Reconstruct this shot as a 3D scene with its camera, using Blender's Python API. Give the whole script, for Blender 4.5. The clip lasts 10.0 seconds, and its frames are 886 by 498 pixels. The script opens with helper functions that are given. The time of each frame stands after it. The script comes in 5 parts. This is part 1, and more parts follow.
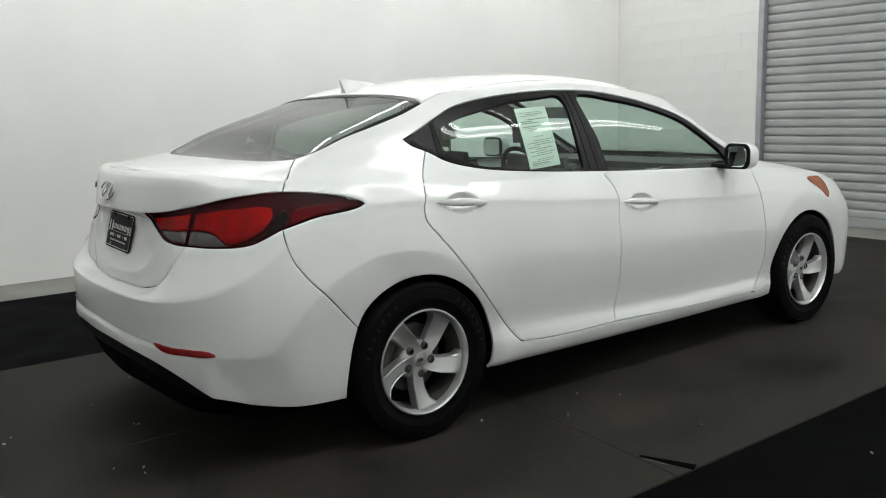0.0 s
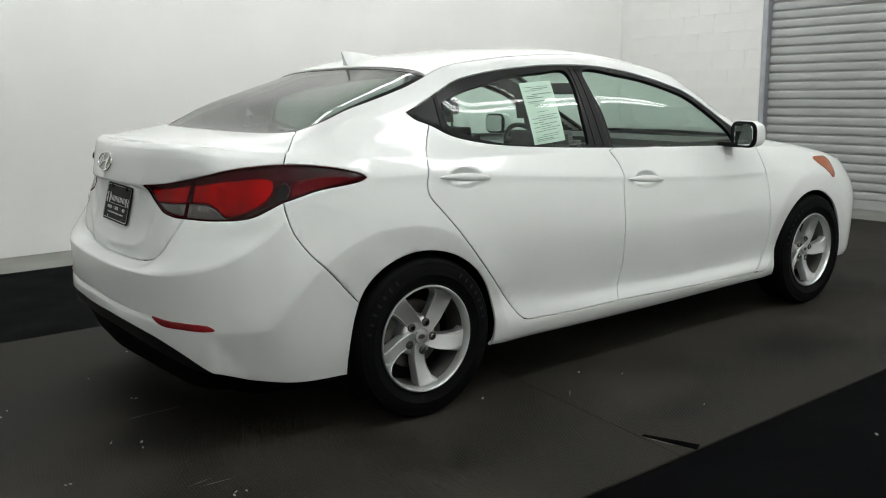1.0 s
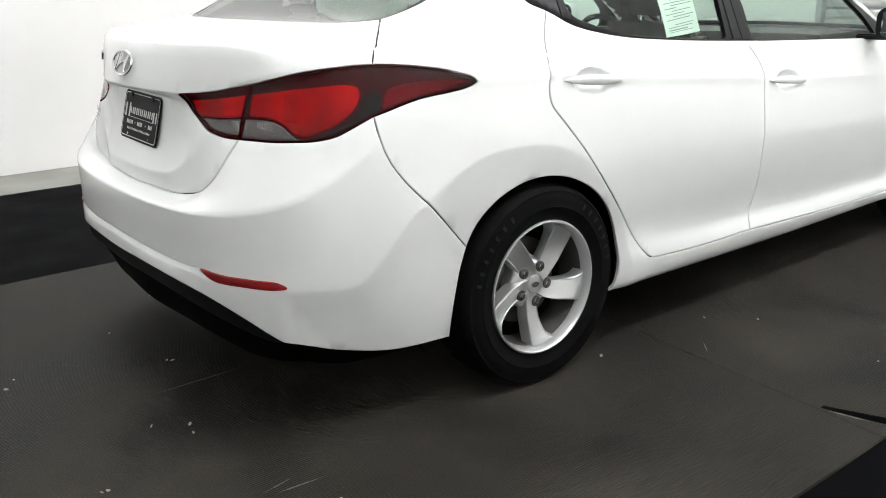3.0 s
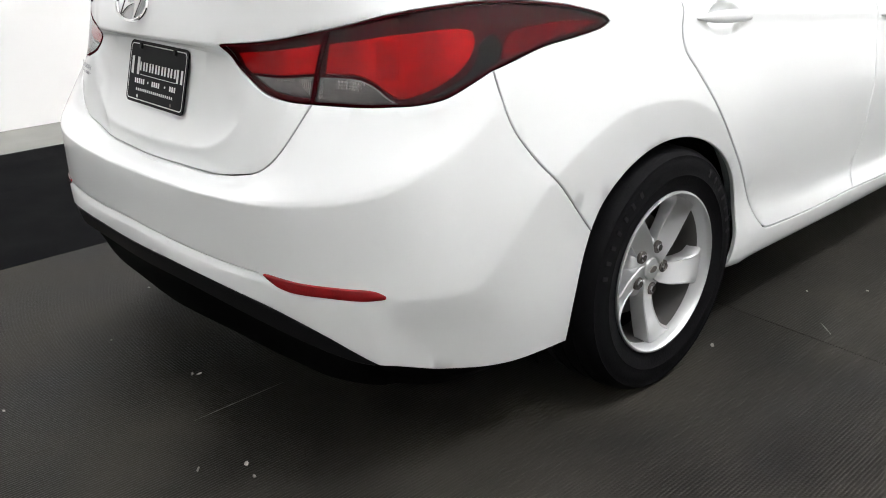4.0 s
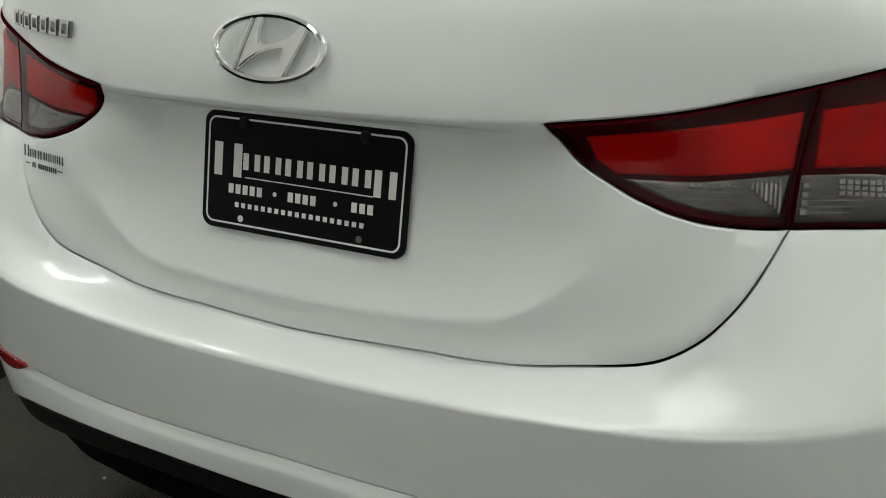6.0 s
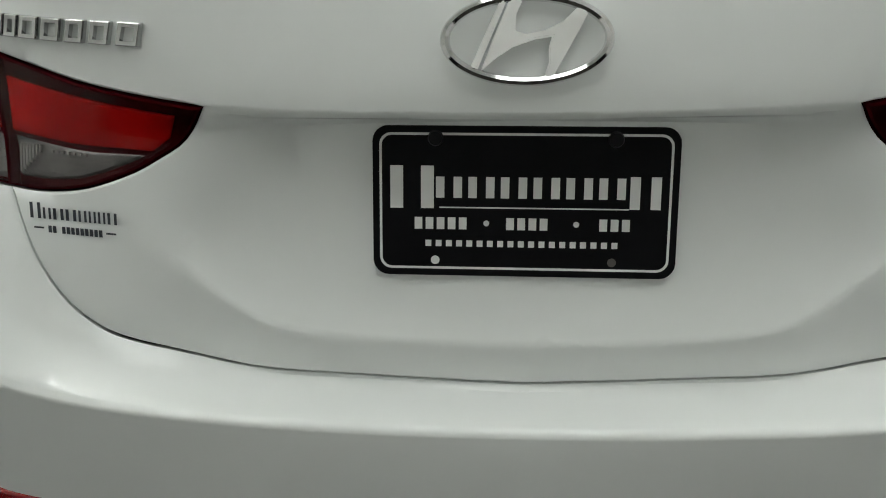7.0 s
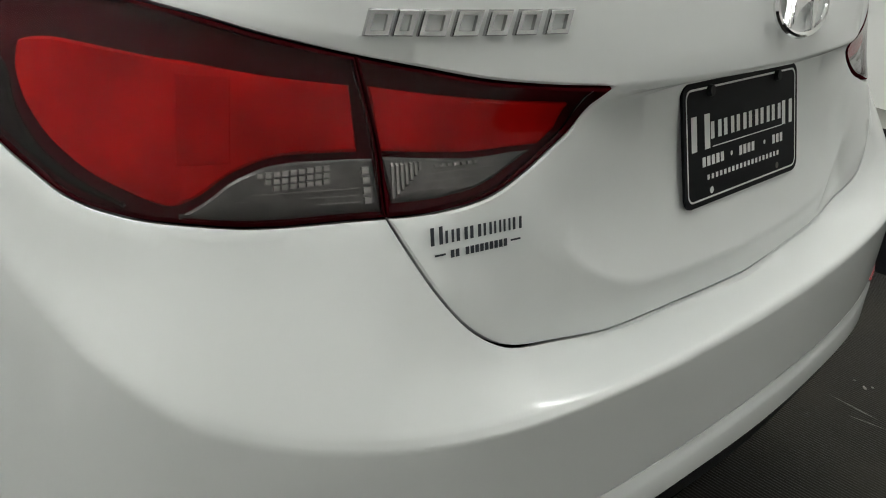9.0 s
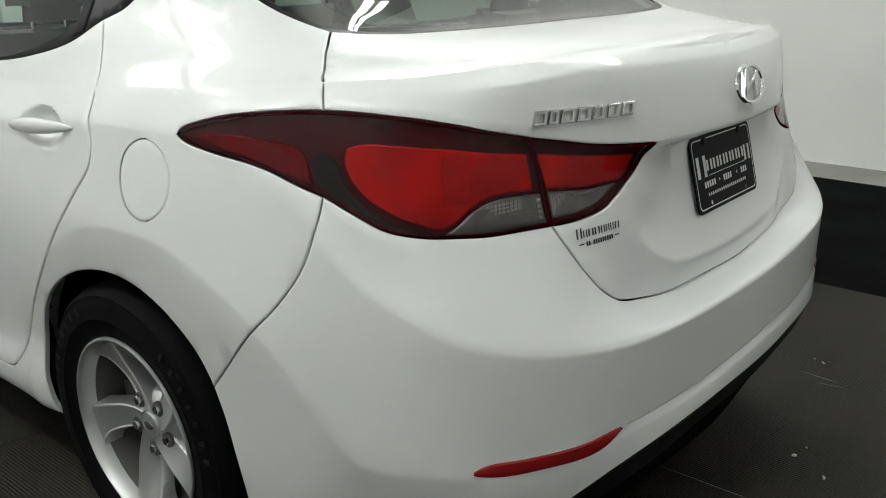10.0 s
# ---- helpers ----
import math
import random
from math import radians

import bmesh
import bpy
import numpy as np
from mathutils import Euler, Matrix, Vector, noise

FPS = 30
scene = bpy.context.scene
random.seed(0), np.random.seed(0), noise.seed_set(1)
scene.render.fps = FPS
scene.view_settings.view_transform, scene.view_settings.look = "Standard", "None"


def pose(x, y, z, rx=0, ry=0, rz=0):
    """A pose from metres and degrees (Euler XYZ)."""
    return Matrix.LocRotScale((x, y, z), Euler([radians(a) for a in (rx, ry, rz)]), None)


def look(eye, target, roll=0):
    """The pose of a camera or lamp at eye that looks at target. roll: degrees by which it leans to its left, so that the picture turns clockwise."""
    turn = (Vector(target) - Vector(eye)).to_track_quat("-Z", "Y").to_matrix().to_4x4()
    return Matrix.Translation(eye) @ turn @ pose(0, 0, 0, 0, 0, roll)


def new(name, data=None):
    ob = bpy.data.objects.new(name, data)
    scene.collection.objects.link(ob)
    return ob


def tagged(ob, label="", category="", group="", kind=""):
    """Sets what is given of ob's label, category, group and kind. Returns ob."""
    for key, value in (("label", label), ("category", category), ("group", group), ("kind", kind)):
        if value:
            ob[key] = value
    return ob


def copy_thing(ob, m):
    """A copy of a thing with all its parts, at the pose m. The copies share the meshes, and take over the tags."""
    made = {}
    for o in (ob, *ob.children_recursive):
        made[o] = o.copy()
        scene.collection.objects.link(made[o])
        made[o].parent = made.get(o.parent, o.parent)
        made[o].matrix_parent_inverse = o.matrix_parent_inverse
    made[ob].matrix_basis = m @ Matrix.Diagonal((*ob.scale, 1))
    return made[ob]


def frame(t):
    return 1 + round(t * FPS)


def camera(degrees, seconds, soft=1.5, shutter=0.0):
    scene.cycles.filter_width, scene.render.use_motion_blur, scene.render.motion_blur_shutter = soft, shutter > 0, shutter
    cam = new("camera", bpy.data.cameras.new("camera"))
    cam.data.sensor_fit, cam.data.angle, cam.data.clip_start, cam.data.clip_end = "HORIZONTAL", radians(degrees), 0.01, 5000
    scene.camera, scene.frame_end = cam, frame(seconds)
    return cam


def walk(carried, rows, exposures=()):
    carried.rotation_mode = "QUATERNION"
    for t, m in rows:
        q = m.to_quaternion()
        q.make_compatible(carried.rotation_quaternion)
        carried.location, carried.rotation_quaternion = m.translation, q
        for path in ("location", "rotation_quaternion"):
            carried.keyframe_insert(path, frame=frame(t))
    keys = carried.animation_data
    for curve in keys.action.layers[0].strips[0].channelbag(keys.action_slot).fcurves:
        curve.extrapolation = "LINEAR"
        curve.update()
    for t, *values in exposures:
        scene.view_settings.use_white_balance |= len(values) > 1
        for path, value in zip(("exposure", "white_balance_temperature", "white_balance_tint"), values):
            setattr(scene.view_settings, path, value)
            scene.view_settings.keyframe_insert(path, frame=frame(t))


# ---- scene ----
cam = camera(54.8, 10.0, soft=1.0)
PATH = [
    (0, (3.419, -1.846, 1.262), (1.846, -0.654, 0.941), -1.5),
    (0.5, (3.417, -1.845, 1.252), (1.848, -0.653, 0.912), -1.2),
    (1, (3.372, -1.835, 1.241), (1.808, -0.644, 0.872), -0.9),
    (1.5, (3.273, -1.802, 1.222), (1.712, -0.621, 0.817), -0.7),
    (2, (3.099, -1.756, 1.191), (1.54, -0.586, 0.745), -0.9),
    (2.5, (2.86, -1.72, 1.192), (1.317, -0.559, 0.673), -1.1),
    (4, (1.921, -1.721, 1.134), (0.543, -0.457, 0.425), -1.9),
    (4.5, (1.61, -1.715, 1.172), (0.317, -0.399, 0.4), -2.2),
    (5, (1.294, -1.699, 1.175), (0.095, -0.302, 0.394), -2.2),
    (5.5, (0.931, -1.655, 1.165), (-0.124, -0.147, 0.383), -2.4),
    (7, (-0.019, -1.611, 1.144), (-0.159, 0.188, 0.281), -2.0),
    (7.5, (-0.291, -1.532, 1.146), (-0.025, 0.226, 0.231), -0.5),
    (8, (-0.551, -1.485, 1.123), (0.164, 0.176, 0.269), 1.8),
    (8.5, (-0.788, -1.397, 1.135), (0.269, 0.067, 0.273), 3.8),
    (9, (-1.006, -1.301, 1.133), (0.297, -0.059, 0.263), 4.7),
    (9.5, (-1.314, -1.322, 1.164), (0.131, -0.212, 0.34), 2.6),
    (9.6, (-1.387, -1.341, 1.176), (0.074, -0.227, 0.385), 1.7),
    (10, (-1.632, -1.465, 1.226), (-0.172, -0.262, 0.577), -0.7),
]
EXPOSURES = [(0, -.38, 6500, 13), (1.5, -.24, 6500, 14), (2.5, .30, 6500, 16), (4.0, .66, 6450, 20), (4.5, .55, 6450, 19), (5.0, .17, 6570, 15), (5.5, -.02, 6680, 10), (7.0, -.30, 6600, 10), (8.5, -.25, 6650, 11), (9.5, -.36, 6650, 13), (10, -.32, 6550, 13)]
walk(cam, [(t, look(eye, target, roll)) for t, eye, target, roll in PATH], EXPOSURES)

from mathutils.geometry import delaunay_2d_cdt

# ---- light ----
world = bpy.data.worlds.new("world")
scene.world = world
world.use_nodes = True
world.node_tree.nodes["Background"].inputs[0].default_value = (0.5, 0.52, 0.55, 1)
world.node_tree.nodes["Background"].inputs[1].default_value = 0.02
TUBE_POWER = 26.0


# ---- materials ----
def material(name, colour, rough=0.5, metal=0.0, coat=0.0, vary=0.0, scale=6.0, bump=0.0, bump_scale=60.0, rough_vary=0.0, spec=0.5, detail=6.0):
    """A surface with two scales of variation: broad stains and fine grain."""
    m = bpy.data.materials.new(name)
    m.use_nodes = True
    n, l = m.node_tree.nodes, m.node_tree.links
    b = n["Principled BSDF"]
    b.inputs["Base Color"].default_value = (*colour, 1)
    b.inputs["Roughness"].default_value = rough
    b.inputs["Metallic"].default_value = metal
    b.inputs["Specular IOR Level"].default_value = spec
    if coat:
        b.inputs["Coat Weight"].default_value = coat
        b.inputs["Coat Roughness"].default_value = 0.06
    if vary or bump or rough_vary:
        co = n.new("ShaderNodeTexCoord")
        broad, fine = n.new("ShaderNodeTexNoise"), n.new("ShaderNodeTexNoise")
        broad.inputs["Scale"].default_value, broad.inputs["Detail"].default_value = scale, detail
        fine.inputs["Scale"].default_value, fine.inputs["Detail"].default_value = bump_scale, 3
        l.new(co.outputs["Object"], broad.inputs["Vector"])
        l.new(co.outputs["Object"], fine.inputs["Vector"])
        if vary:
            ramp = n.new("ShaderNodeMapRange")
            ramp.inputs[1].default_value, ramp.inputs[2].default_value = .3, .7
            ramp.inputs[3].default_value, ramp.inputs[4].default_value = 1 - vary, 1 + vary
            mix = n.new("ShaderNodeMix")
            mix.data_type, mix.blend_type = "RGBA", "MULTIPLY"
            mix.inputs[0].default_value = 1
            mix.inputs[6].default_value = (*colour, 1)
            l.new(broad.outputs[0], ramp.inputs[0])
            l.new(ramp.outputs[0], mix.inputs[7])
            l.new(mix.outputs[2], b.inputs["Base Color"])
        if rough_vary:
            rr = n.new("ShaderNodeMapRange")
            rr.inputs[1].default_value, rr.inputs[2].default_value = .3, .7
            rr.inputs[3].default_value, rr.inputs[4].default_value = rough - rough_vary, rough + rough_vary
            l.new(broad.outputs[0], rr.inputs[0])
            l.new(rr.outputs[0], b.inputs["Roughness"])
        if bump:
            bp = n.new("ShaderNodeBump")
            bp.inputs["Strength"].default_value, bp.inputs["Distance"].default_value = bump, 0.002
            l.new(fine.outputs[0], bp.inputs["Height"])
            l.new(bp.outputs[0], b.inputs["Normal"])
    return m


def clear(name, tint, ior=1.5, rough=0.0):
    """Thin clear pane: what lies behind shows tinted, and gloss grows towards the edge."""
    m = bpy.data.materials.new(name)
    m.use_nodes = True
    n, l = m.node_tree.nodes, m.node_tree.links
    n.clear()
    out, mix, edge = n.new("ShaderNodeOutputMaterial"), n.new("ShaderNodeMixShader"), n.new("ShaderNodeLayerWeight")
    thin, gloss = n.new("ShaderNodeBsdfTransparent"), n.new("ShaderNodeBsdfGlossy")
    thin.inputs[0].default_value = (*tint, 1)
    gloss.inputs["Roughness"].default_value = rough
    edge.inputs[0].default_value = .5
    steep, scaled = n.new("ShaderNodeMath"), n.new("ShaderNodeMath")
    steep.operation, scaled.operation = "POWER", "MULTIPLY_ADD"
    steep.inputs[1].default_value = 5.0
    base = ((ior - 1) / (ior + 1)) ** 2
    scaled.inputs[1].default_value, scaled.inputs[2].default_value = 1 - base, base
    l.new(edge.outputs["Facing"], steep.inputs[0])
    l.new(steep.outputs[0], scaled.inputs[0])
    l.new(scaled.outputs[0], mix.inputs[0])
    l.new(thin.outputs[0], mix.inputs[1])
    l.new(gloss.outputs[0], mix.inputs[2])
    l.new(mix.outputs[0], out.inputs[0])
    return m


def glow(name, colour, power):
    m = bpy.data.materials.new(name)
    m.use_nodes = True
    b = m.node_tree.nodes["Principled BSDF"]
    b.inputs["Emission Color"].default_value = (*colour, 1)
    b.inputs["Emission Strength"].default_value = power
    return m


PAINT = material("white_car_paint", (.78, .80, .79), .38, coat=.75, vary=.015, scale=3, bump=.02, bump_scale=900)
WALL = material("white_wall_paint", (.80, .80, .78), .75, vary=.035, scale=1.2, bump=.25, bump_scale=45, detail=9)
BLOCK = material("white_block_paint", (.80, .80, .78), .7, vary=.03, scale=3, bump=.5, bump_scale=90)
CEILING = material("ceiling_paint", (.82, .82, .80), .85, vary=.05, scale=2)
CONCRETE = material("concrete", (.20, .20, .185), .7, vary=.25, scale=2.5, bump=.5, bump_scale=120, rough_vary=.1)
BLACKMAT = material("black_rubber", (.0019, .0019, .0024), .75, spec=.022, vary=.35, scale=3, bump=.5, bump_scale=200, rough_vary=.1)
MAT = material("grey_rubber", (.0218, .0198, .0162), .62, spec=.12, vary=.75, scale=1.9, bump=.5, bump_scale=160, rough_vary=.16, detail=13)
DEBRIS = material("pale_grit", (.35, .33, .30), .9, vary=.3, scale=40)
SCRATCH = material("scuffed_rubber", (.12, .12, .11), .8, vary=.4, scale=60)
GREYDOOR = material("grey_enamel", (.36, .37, .365), .42, vary=.10, scale=1.5, bump=.15, bump_scale=30, rough_vary=.08)
STEEL = material("galvanised_steel", (.42, .44, .47), .4, metal=.6, vary=.12, scale=8)
LINER = material("dark_liner", (.002, .002, .002), .9, spec=.05, vary=.2, scale=20)
TRIM = material("black_plastic", (.006, .006, .007), .5, spec=.18, vary=.15, scale=30, bump=.2, bump_scale=400)
GLOSSBLACK = material("gloss_black", (.006, .006, .007), .3, spec=.15, vary=.1, scale=20)
MARKING = material("raised_rubber", (.011, .011, .012), .6, spec=.2, vary=.2, scale=30)
RUBBER = material("tyre_rubber", (.0025, .0025, .003), .7, spec=.09, vary=.25, scale=14, bump=.4, bump_scale=180, rough_vary=.1)
ALLOY = material("silver_alloy", (.60, .61, .61), .40, metal=.8, coat=.25, vary=.05, scale=9, rough_vary=.05)
SATIN = material("satin_chrome", (.52, .52, .52), .18, metal=1.0, vary=.05, scale=20)
CHROME = material("chrome", (.80, .80, .80), .07, metal=1.0, vary=.03, scale=20)
# the alloy again, darkened: the shade inside the wheel lies in the colour
BARREL_SHADE = material("shaded_barrel", (.11, .107, .102), .5, metal=.5, vary=.2, scale=12)
BRAKE = material("worn_iron", (.12, .11, .10), .5, metal=.7, vary=.3, scale=15)
LAMP_DARK = material("maroon_lamp", (.038, .0015, .003), .85, spec=.0, vary=.2, scale=30)
LAMP_RED = material("red_lamp", (.34, .003, .0025), .85, spec=.0, vary=.42, scale=9, bump=.15, bump_scale=150)
LAMP_BLACK = material("black_lamp", (.005, .0006, .0009), .7, spec=.1, vary=.2, scale=30)
LAMP_WINE = material("wine_lamp", (.29, .0025, .0025), .85, spec=.0, vary=.12, scale=30)
LAMP_DEEP = material("deep_red_lamp", (.13, .002, .004), .85, spec=.0, vary=.2, scale=25)
LAMP_BRIGHT = material("bright_lamp", (.34, .34, .33), .25, metal=.5, vary=.1, scale=60)
LAMP_SILVER = material("silver_lamp", (.085, .085, .083), .3, metal=.5, vary=.3, scale=60)
LENS = clear("clear_lens", (.98, .94, .94), 1.36)
REFLECTOR = material("red_reflector", (.26, .006, .008), .2, coat=.3, vary=.1, scale=30, bump=.5, bump_scale=500)
AMBER = material("amber_lens", (.34, .09, .035), .15, coat=.5, vary=.1, scale=30)
GLASS = clear("green_glass", (.74, .86, .80), 1.5)
BACKGLASS = clear("tinted_glass", (.20, .26, .225), 1.38)
SEAT = material("grey_cloth", (.10, .098, .092), .9, vary=.15, scale=25, bump=.5, bump_scale=500)
CABIN = material("dark_cabin", (.045, .045, .045), .75, vary=.15, scale=12)
HEADLINER = material("pale_cloth", (.42, .41, .38), .95, vary=.05, scale=30)
PAPER = material("white_paper", (.72, .78, .72), .7, vary=.03, scale=20)
PRINT = material("grey_print", (.25, .29, .27), .8, vary=.1, scale=50)
PLATE = material("black_plate", (.004, .004, .005), .5, spec=.10, vary=.12, scale=25)
PLATEWHITE = material("white_print", (.74, .74, .72), .45, vary=.03, scale=40)
DECAL = material("dark_decal", (.03, .035, .045), .4, vary=.1, scale=60)
MIRRORGLASS = material("mirror_glass", (.75, .78, .78), .02, metal=1.0, vary=.01, scale=5)
TUBE = glow("tube_glow", (.955, 1.0, .975), TUBE_POWER)
# glow of the added fill panel above the tail
FILL_GLOW = glow("fill_glow", (.955, 1.0, .975), 3.7)
FIXTURE = material("white_enamel", (.75, .75, .73), .4, vary=.03, scale=5)


# ---- mesh helpers ----
def part(name, bm, mat, parent=None, label=""):
    me = bpy.data.meshes.new(name)
    bm.to_mesh(me)
    bm.free()
    return mesh_part(name, me, mat, parent, label)


def mesh_part(name, me, mat, parent=None, label="", smooth=None):
    me.materials.append(mat)
    if smooth is not None:
        me.polygons.foreach_set("use_smooth", [True] * len(me.polygons))
        me.set_sharp_from_angle(angle=radians(smooth))
    ob = new(name, me)
    ob.parent = parent
    if label:
        ob["label"] = label
    return ob


def raw(name, verts, faces):
    me = bpy.data.meshes.new(name)
    me.from_pydata([tuple(map(float, v)) for v in verts], [], [tuple(map(int, f)) for f in faces])
    return me


def box(x0, x1, y0, y1, z0, z1, bevel=0.0, segments=2):
    bm = bmesh.new()
    bmesh.ops.create_cube(bm, size=1, matrix=Matrix.LocRotScale(((x0 + x1) / 2, (y0 + y1) / 2, (z0 + z1) / 2), None, (x1 - x0, y1 - y0, z1 - z0)))
    if bevel:
        bmesh.ops.bevel(bm, geom=bm.edges[:], offset=bevel, segments=segments, affect='EDGES')
    return bm


def smooth_part(name, bm, mat, parent=None, label="", angle=40):
    me = bpy.data.meshes.new(name)
    bm.to_mesh(me)
    bm.free()
    return mesh_part(name, me, mat, parent, label, angle)


def prism(outline, depth, m, bevel=0.0):
    """A flat outline in x and y given depth along z, put at m."""
    bm = bmesh.new()
    f = bm.faces.new([bm.verts.new((x, y, 0)) for x, y in outline])
    bm.normal_update()
    if f.normal.z > 0:
        f.normal_flip()
    r = bmesh.ops.extrude_face_region(bm, geom=[f])
    bmesh.ops.translate(bm, vec=(0, 0, depth), verts=[v for v in r["geom"] if isinstance(v, bmesh.types.BMVert)])
    if bevel:
        top = [e for e in bm.edges if all(v.co.z > depth * .5 for v in e.verts)]
        bmesh.ops.bevel(bm, geom=top, offset=bevel, segments=2, affect='EDGES')
    bmesh.ops.recalc_face_normals(bm, faces=bm.faces[:])
    bm.transform(m)
    return bm


def lathe(profile, n, m=None):
    """Turn a profile of (radius, x) about the x axis."""
    verts, faces = [], []
    k = len(profile)
    for i in range(n):
        a = 2 * math.pi * i / n
        verts += [(x, r * math.cos(a), r * math.sin(a)) for r, x in profile]
    for i in range(n):
        for j in range(k - 1):
            a, b = i * k + j, ((i + 1) % n) * k + j
            faces.append((a, a + 1, b + 1, b))
    return verts, faces


# ---- body form ----
def slope(xs, ys):
    h = np.diff(xs)
    d = np.diff(ys, axis=0) / h.reshape((-1,) + (1,) * (ys.ndim - 1))
    m = np.zeros_like(ys)
    a, b = d[:-1], d[1:]
    w1 = (2 * h[1:] + h[:-1]).reshape((-1,) + (1,) * (ys.ndim - 1))
    w2 = (h[1:] + 2 * h[:-1]).reshape((-1,) + (1,) * (ys.ndim - 1))
    same = a * b > 0
    m[1:-1][same] = ((w1 + w2) / (w1 / np.where(same, a, 1) + w2 / np.where(same, b, 1)))[same]
    m[0], m[-1] = d[0], d[-1]
    return m


def glide(xs, ys, x):
    """Smooth monotone curve through (xs, ys), read at x; ys may have more columns."""
    xs, ys, x = np.asarray(xs, float), np.asarray(ys, float), np.asarray(x, float)
    m = slope(xs, ys)
    i = np.clip(np.searchsorted(xs, x) - 1, 0, len(xs) - 2)
    h = xs[i + 1] - xs[i]
    t = np.clip((x - xs[i]) / h, 0, 1)
    shape = t.shape + (1,) * (ys.ndim - 1)
    t, h = t.reshape(shape), h.reshape(shape)
    return (ys[i] * (1 + 2 * t) * (1 - t) ** 2 + m[i] * h * t * (1 - t) ** 2
            + ys[i + 1] * t * t * (3 - 2 * t) + m[i + 1] * h * t * t * (t - 1))


# plan of the car at bumper height, from the middle of the tail round to the nose
PLAN = np.array([(0, -.970), (.25, -.959), (.482, -.928), (.64, -.868), (.738, -.788), (.803, -.67), (.838, -.51), (.857, -.315), (.869, 0),
                 (.877, .5), (.885, 1.1), (.885, 1.9), (.876, 2.5), (.86, 2.9), (.80, 3.25), (.62, 3.48), (.3, 3.57), (0, 3.59)])
RUN = np.r_[0, np.cumsum(np.hypot(*np.diff(PLAN, axis=0).T))]
RUN[1:] += np.minimum(np.arange(1, len(PLAN)), 3) * .0016


def natural(xs, ys):
    """Second derivatives of a natural cubic spline."""
    n, h = len(xs), np.diff(xs)
    a = np.eye(n)
    r = np.zeros_like(ys)
    for k in range(1, n - 1):
        a[k, k - 1:k + 2] = h[k - 1], 2 * (h[k - 1] + h[k]), h[k]
        r[k] = 6 * ((ys[k + 1] - ys[k]) / h[k] - (ys[k] - ys[k - 1]) / h[k - 1])
    a[0, :2] = 2, 1  # level at the middle of the tail
    r[0] = 6 / h[0] ** 2 * ((ys[1] - ys[0]) - np.array([1.0, 0]) * h[0])
    return np.linalg.solve(a, r)


BEND = natural(RUN, PLAN)


def plan_at(s):
    """Place and outward way of the plan at a run of s metres."""
    s = np.asarray(s, float)
    i = np.clip(np.searchsorted(RUN, s) - 1, 0, len(RUN) - 2)
    h, a, b = (RUN[i + 1] - RUN[i])[..., None], (RUN[i + 1] - s)[..., None], (s - RUN[i])[..., None]
    m0, m1, p0, p1 = BEND[i], BEND[i + 1], PLAN[i], PLAN[i + 1]
    p = m0 * a ** 3 / 6 / h + m1 * b ** 3 / 6 / h + (p0 / h - m0 * h / 6) * a + (p1 / h - m1 * h / 6) * b
    t = -m0 * a ** 2 / 2 / h + m1 * b ** 2 / 2 / h - (p0 / h - m0 * h / 6) + (p1 / h - m1 * h / 6)
    t = t / np.linalg.norm(t, axis=-1, keepdims=True)
    return p, np.stack([t[..., 1], -t[..., 0]], -1)


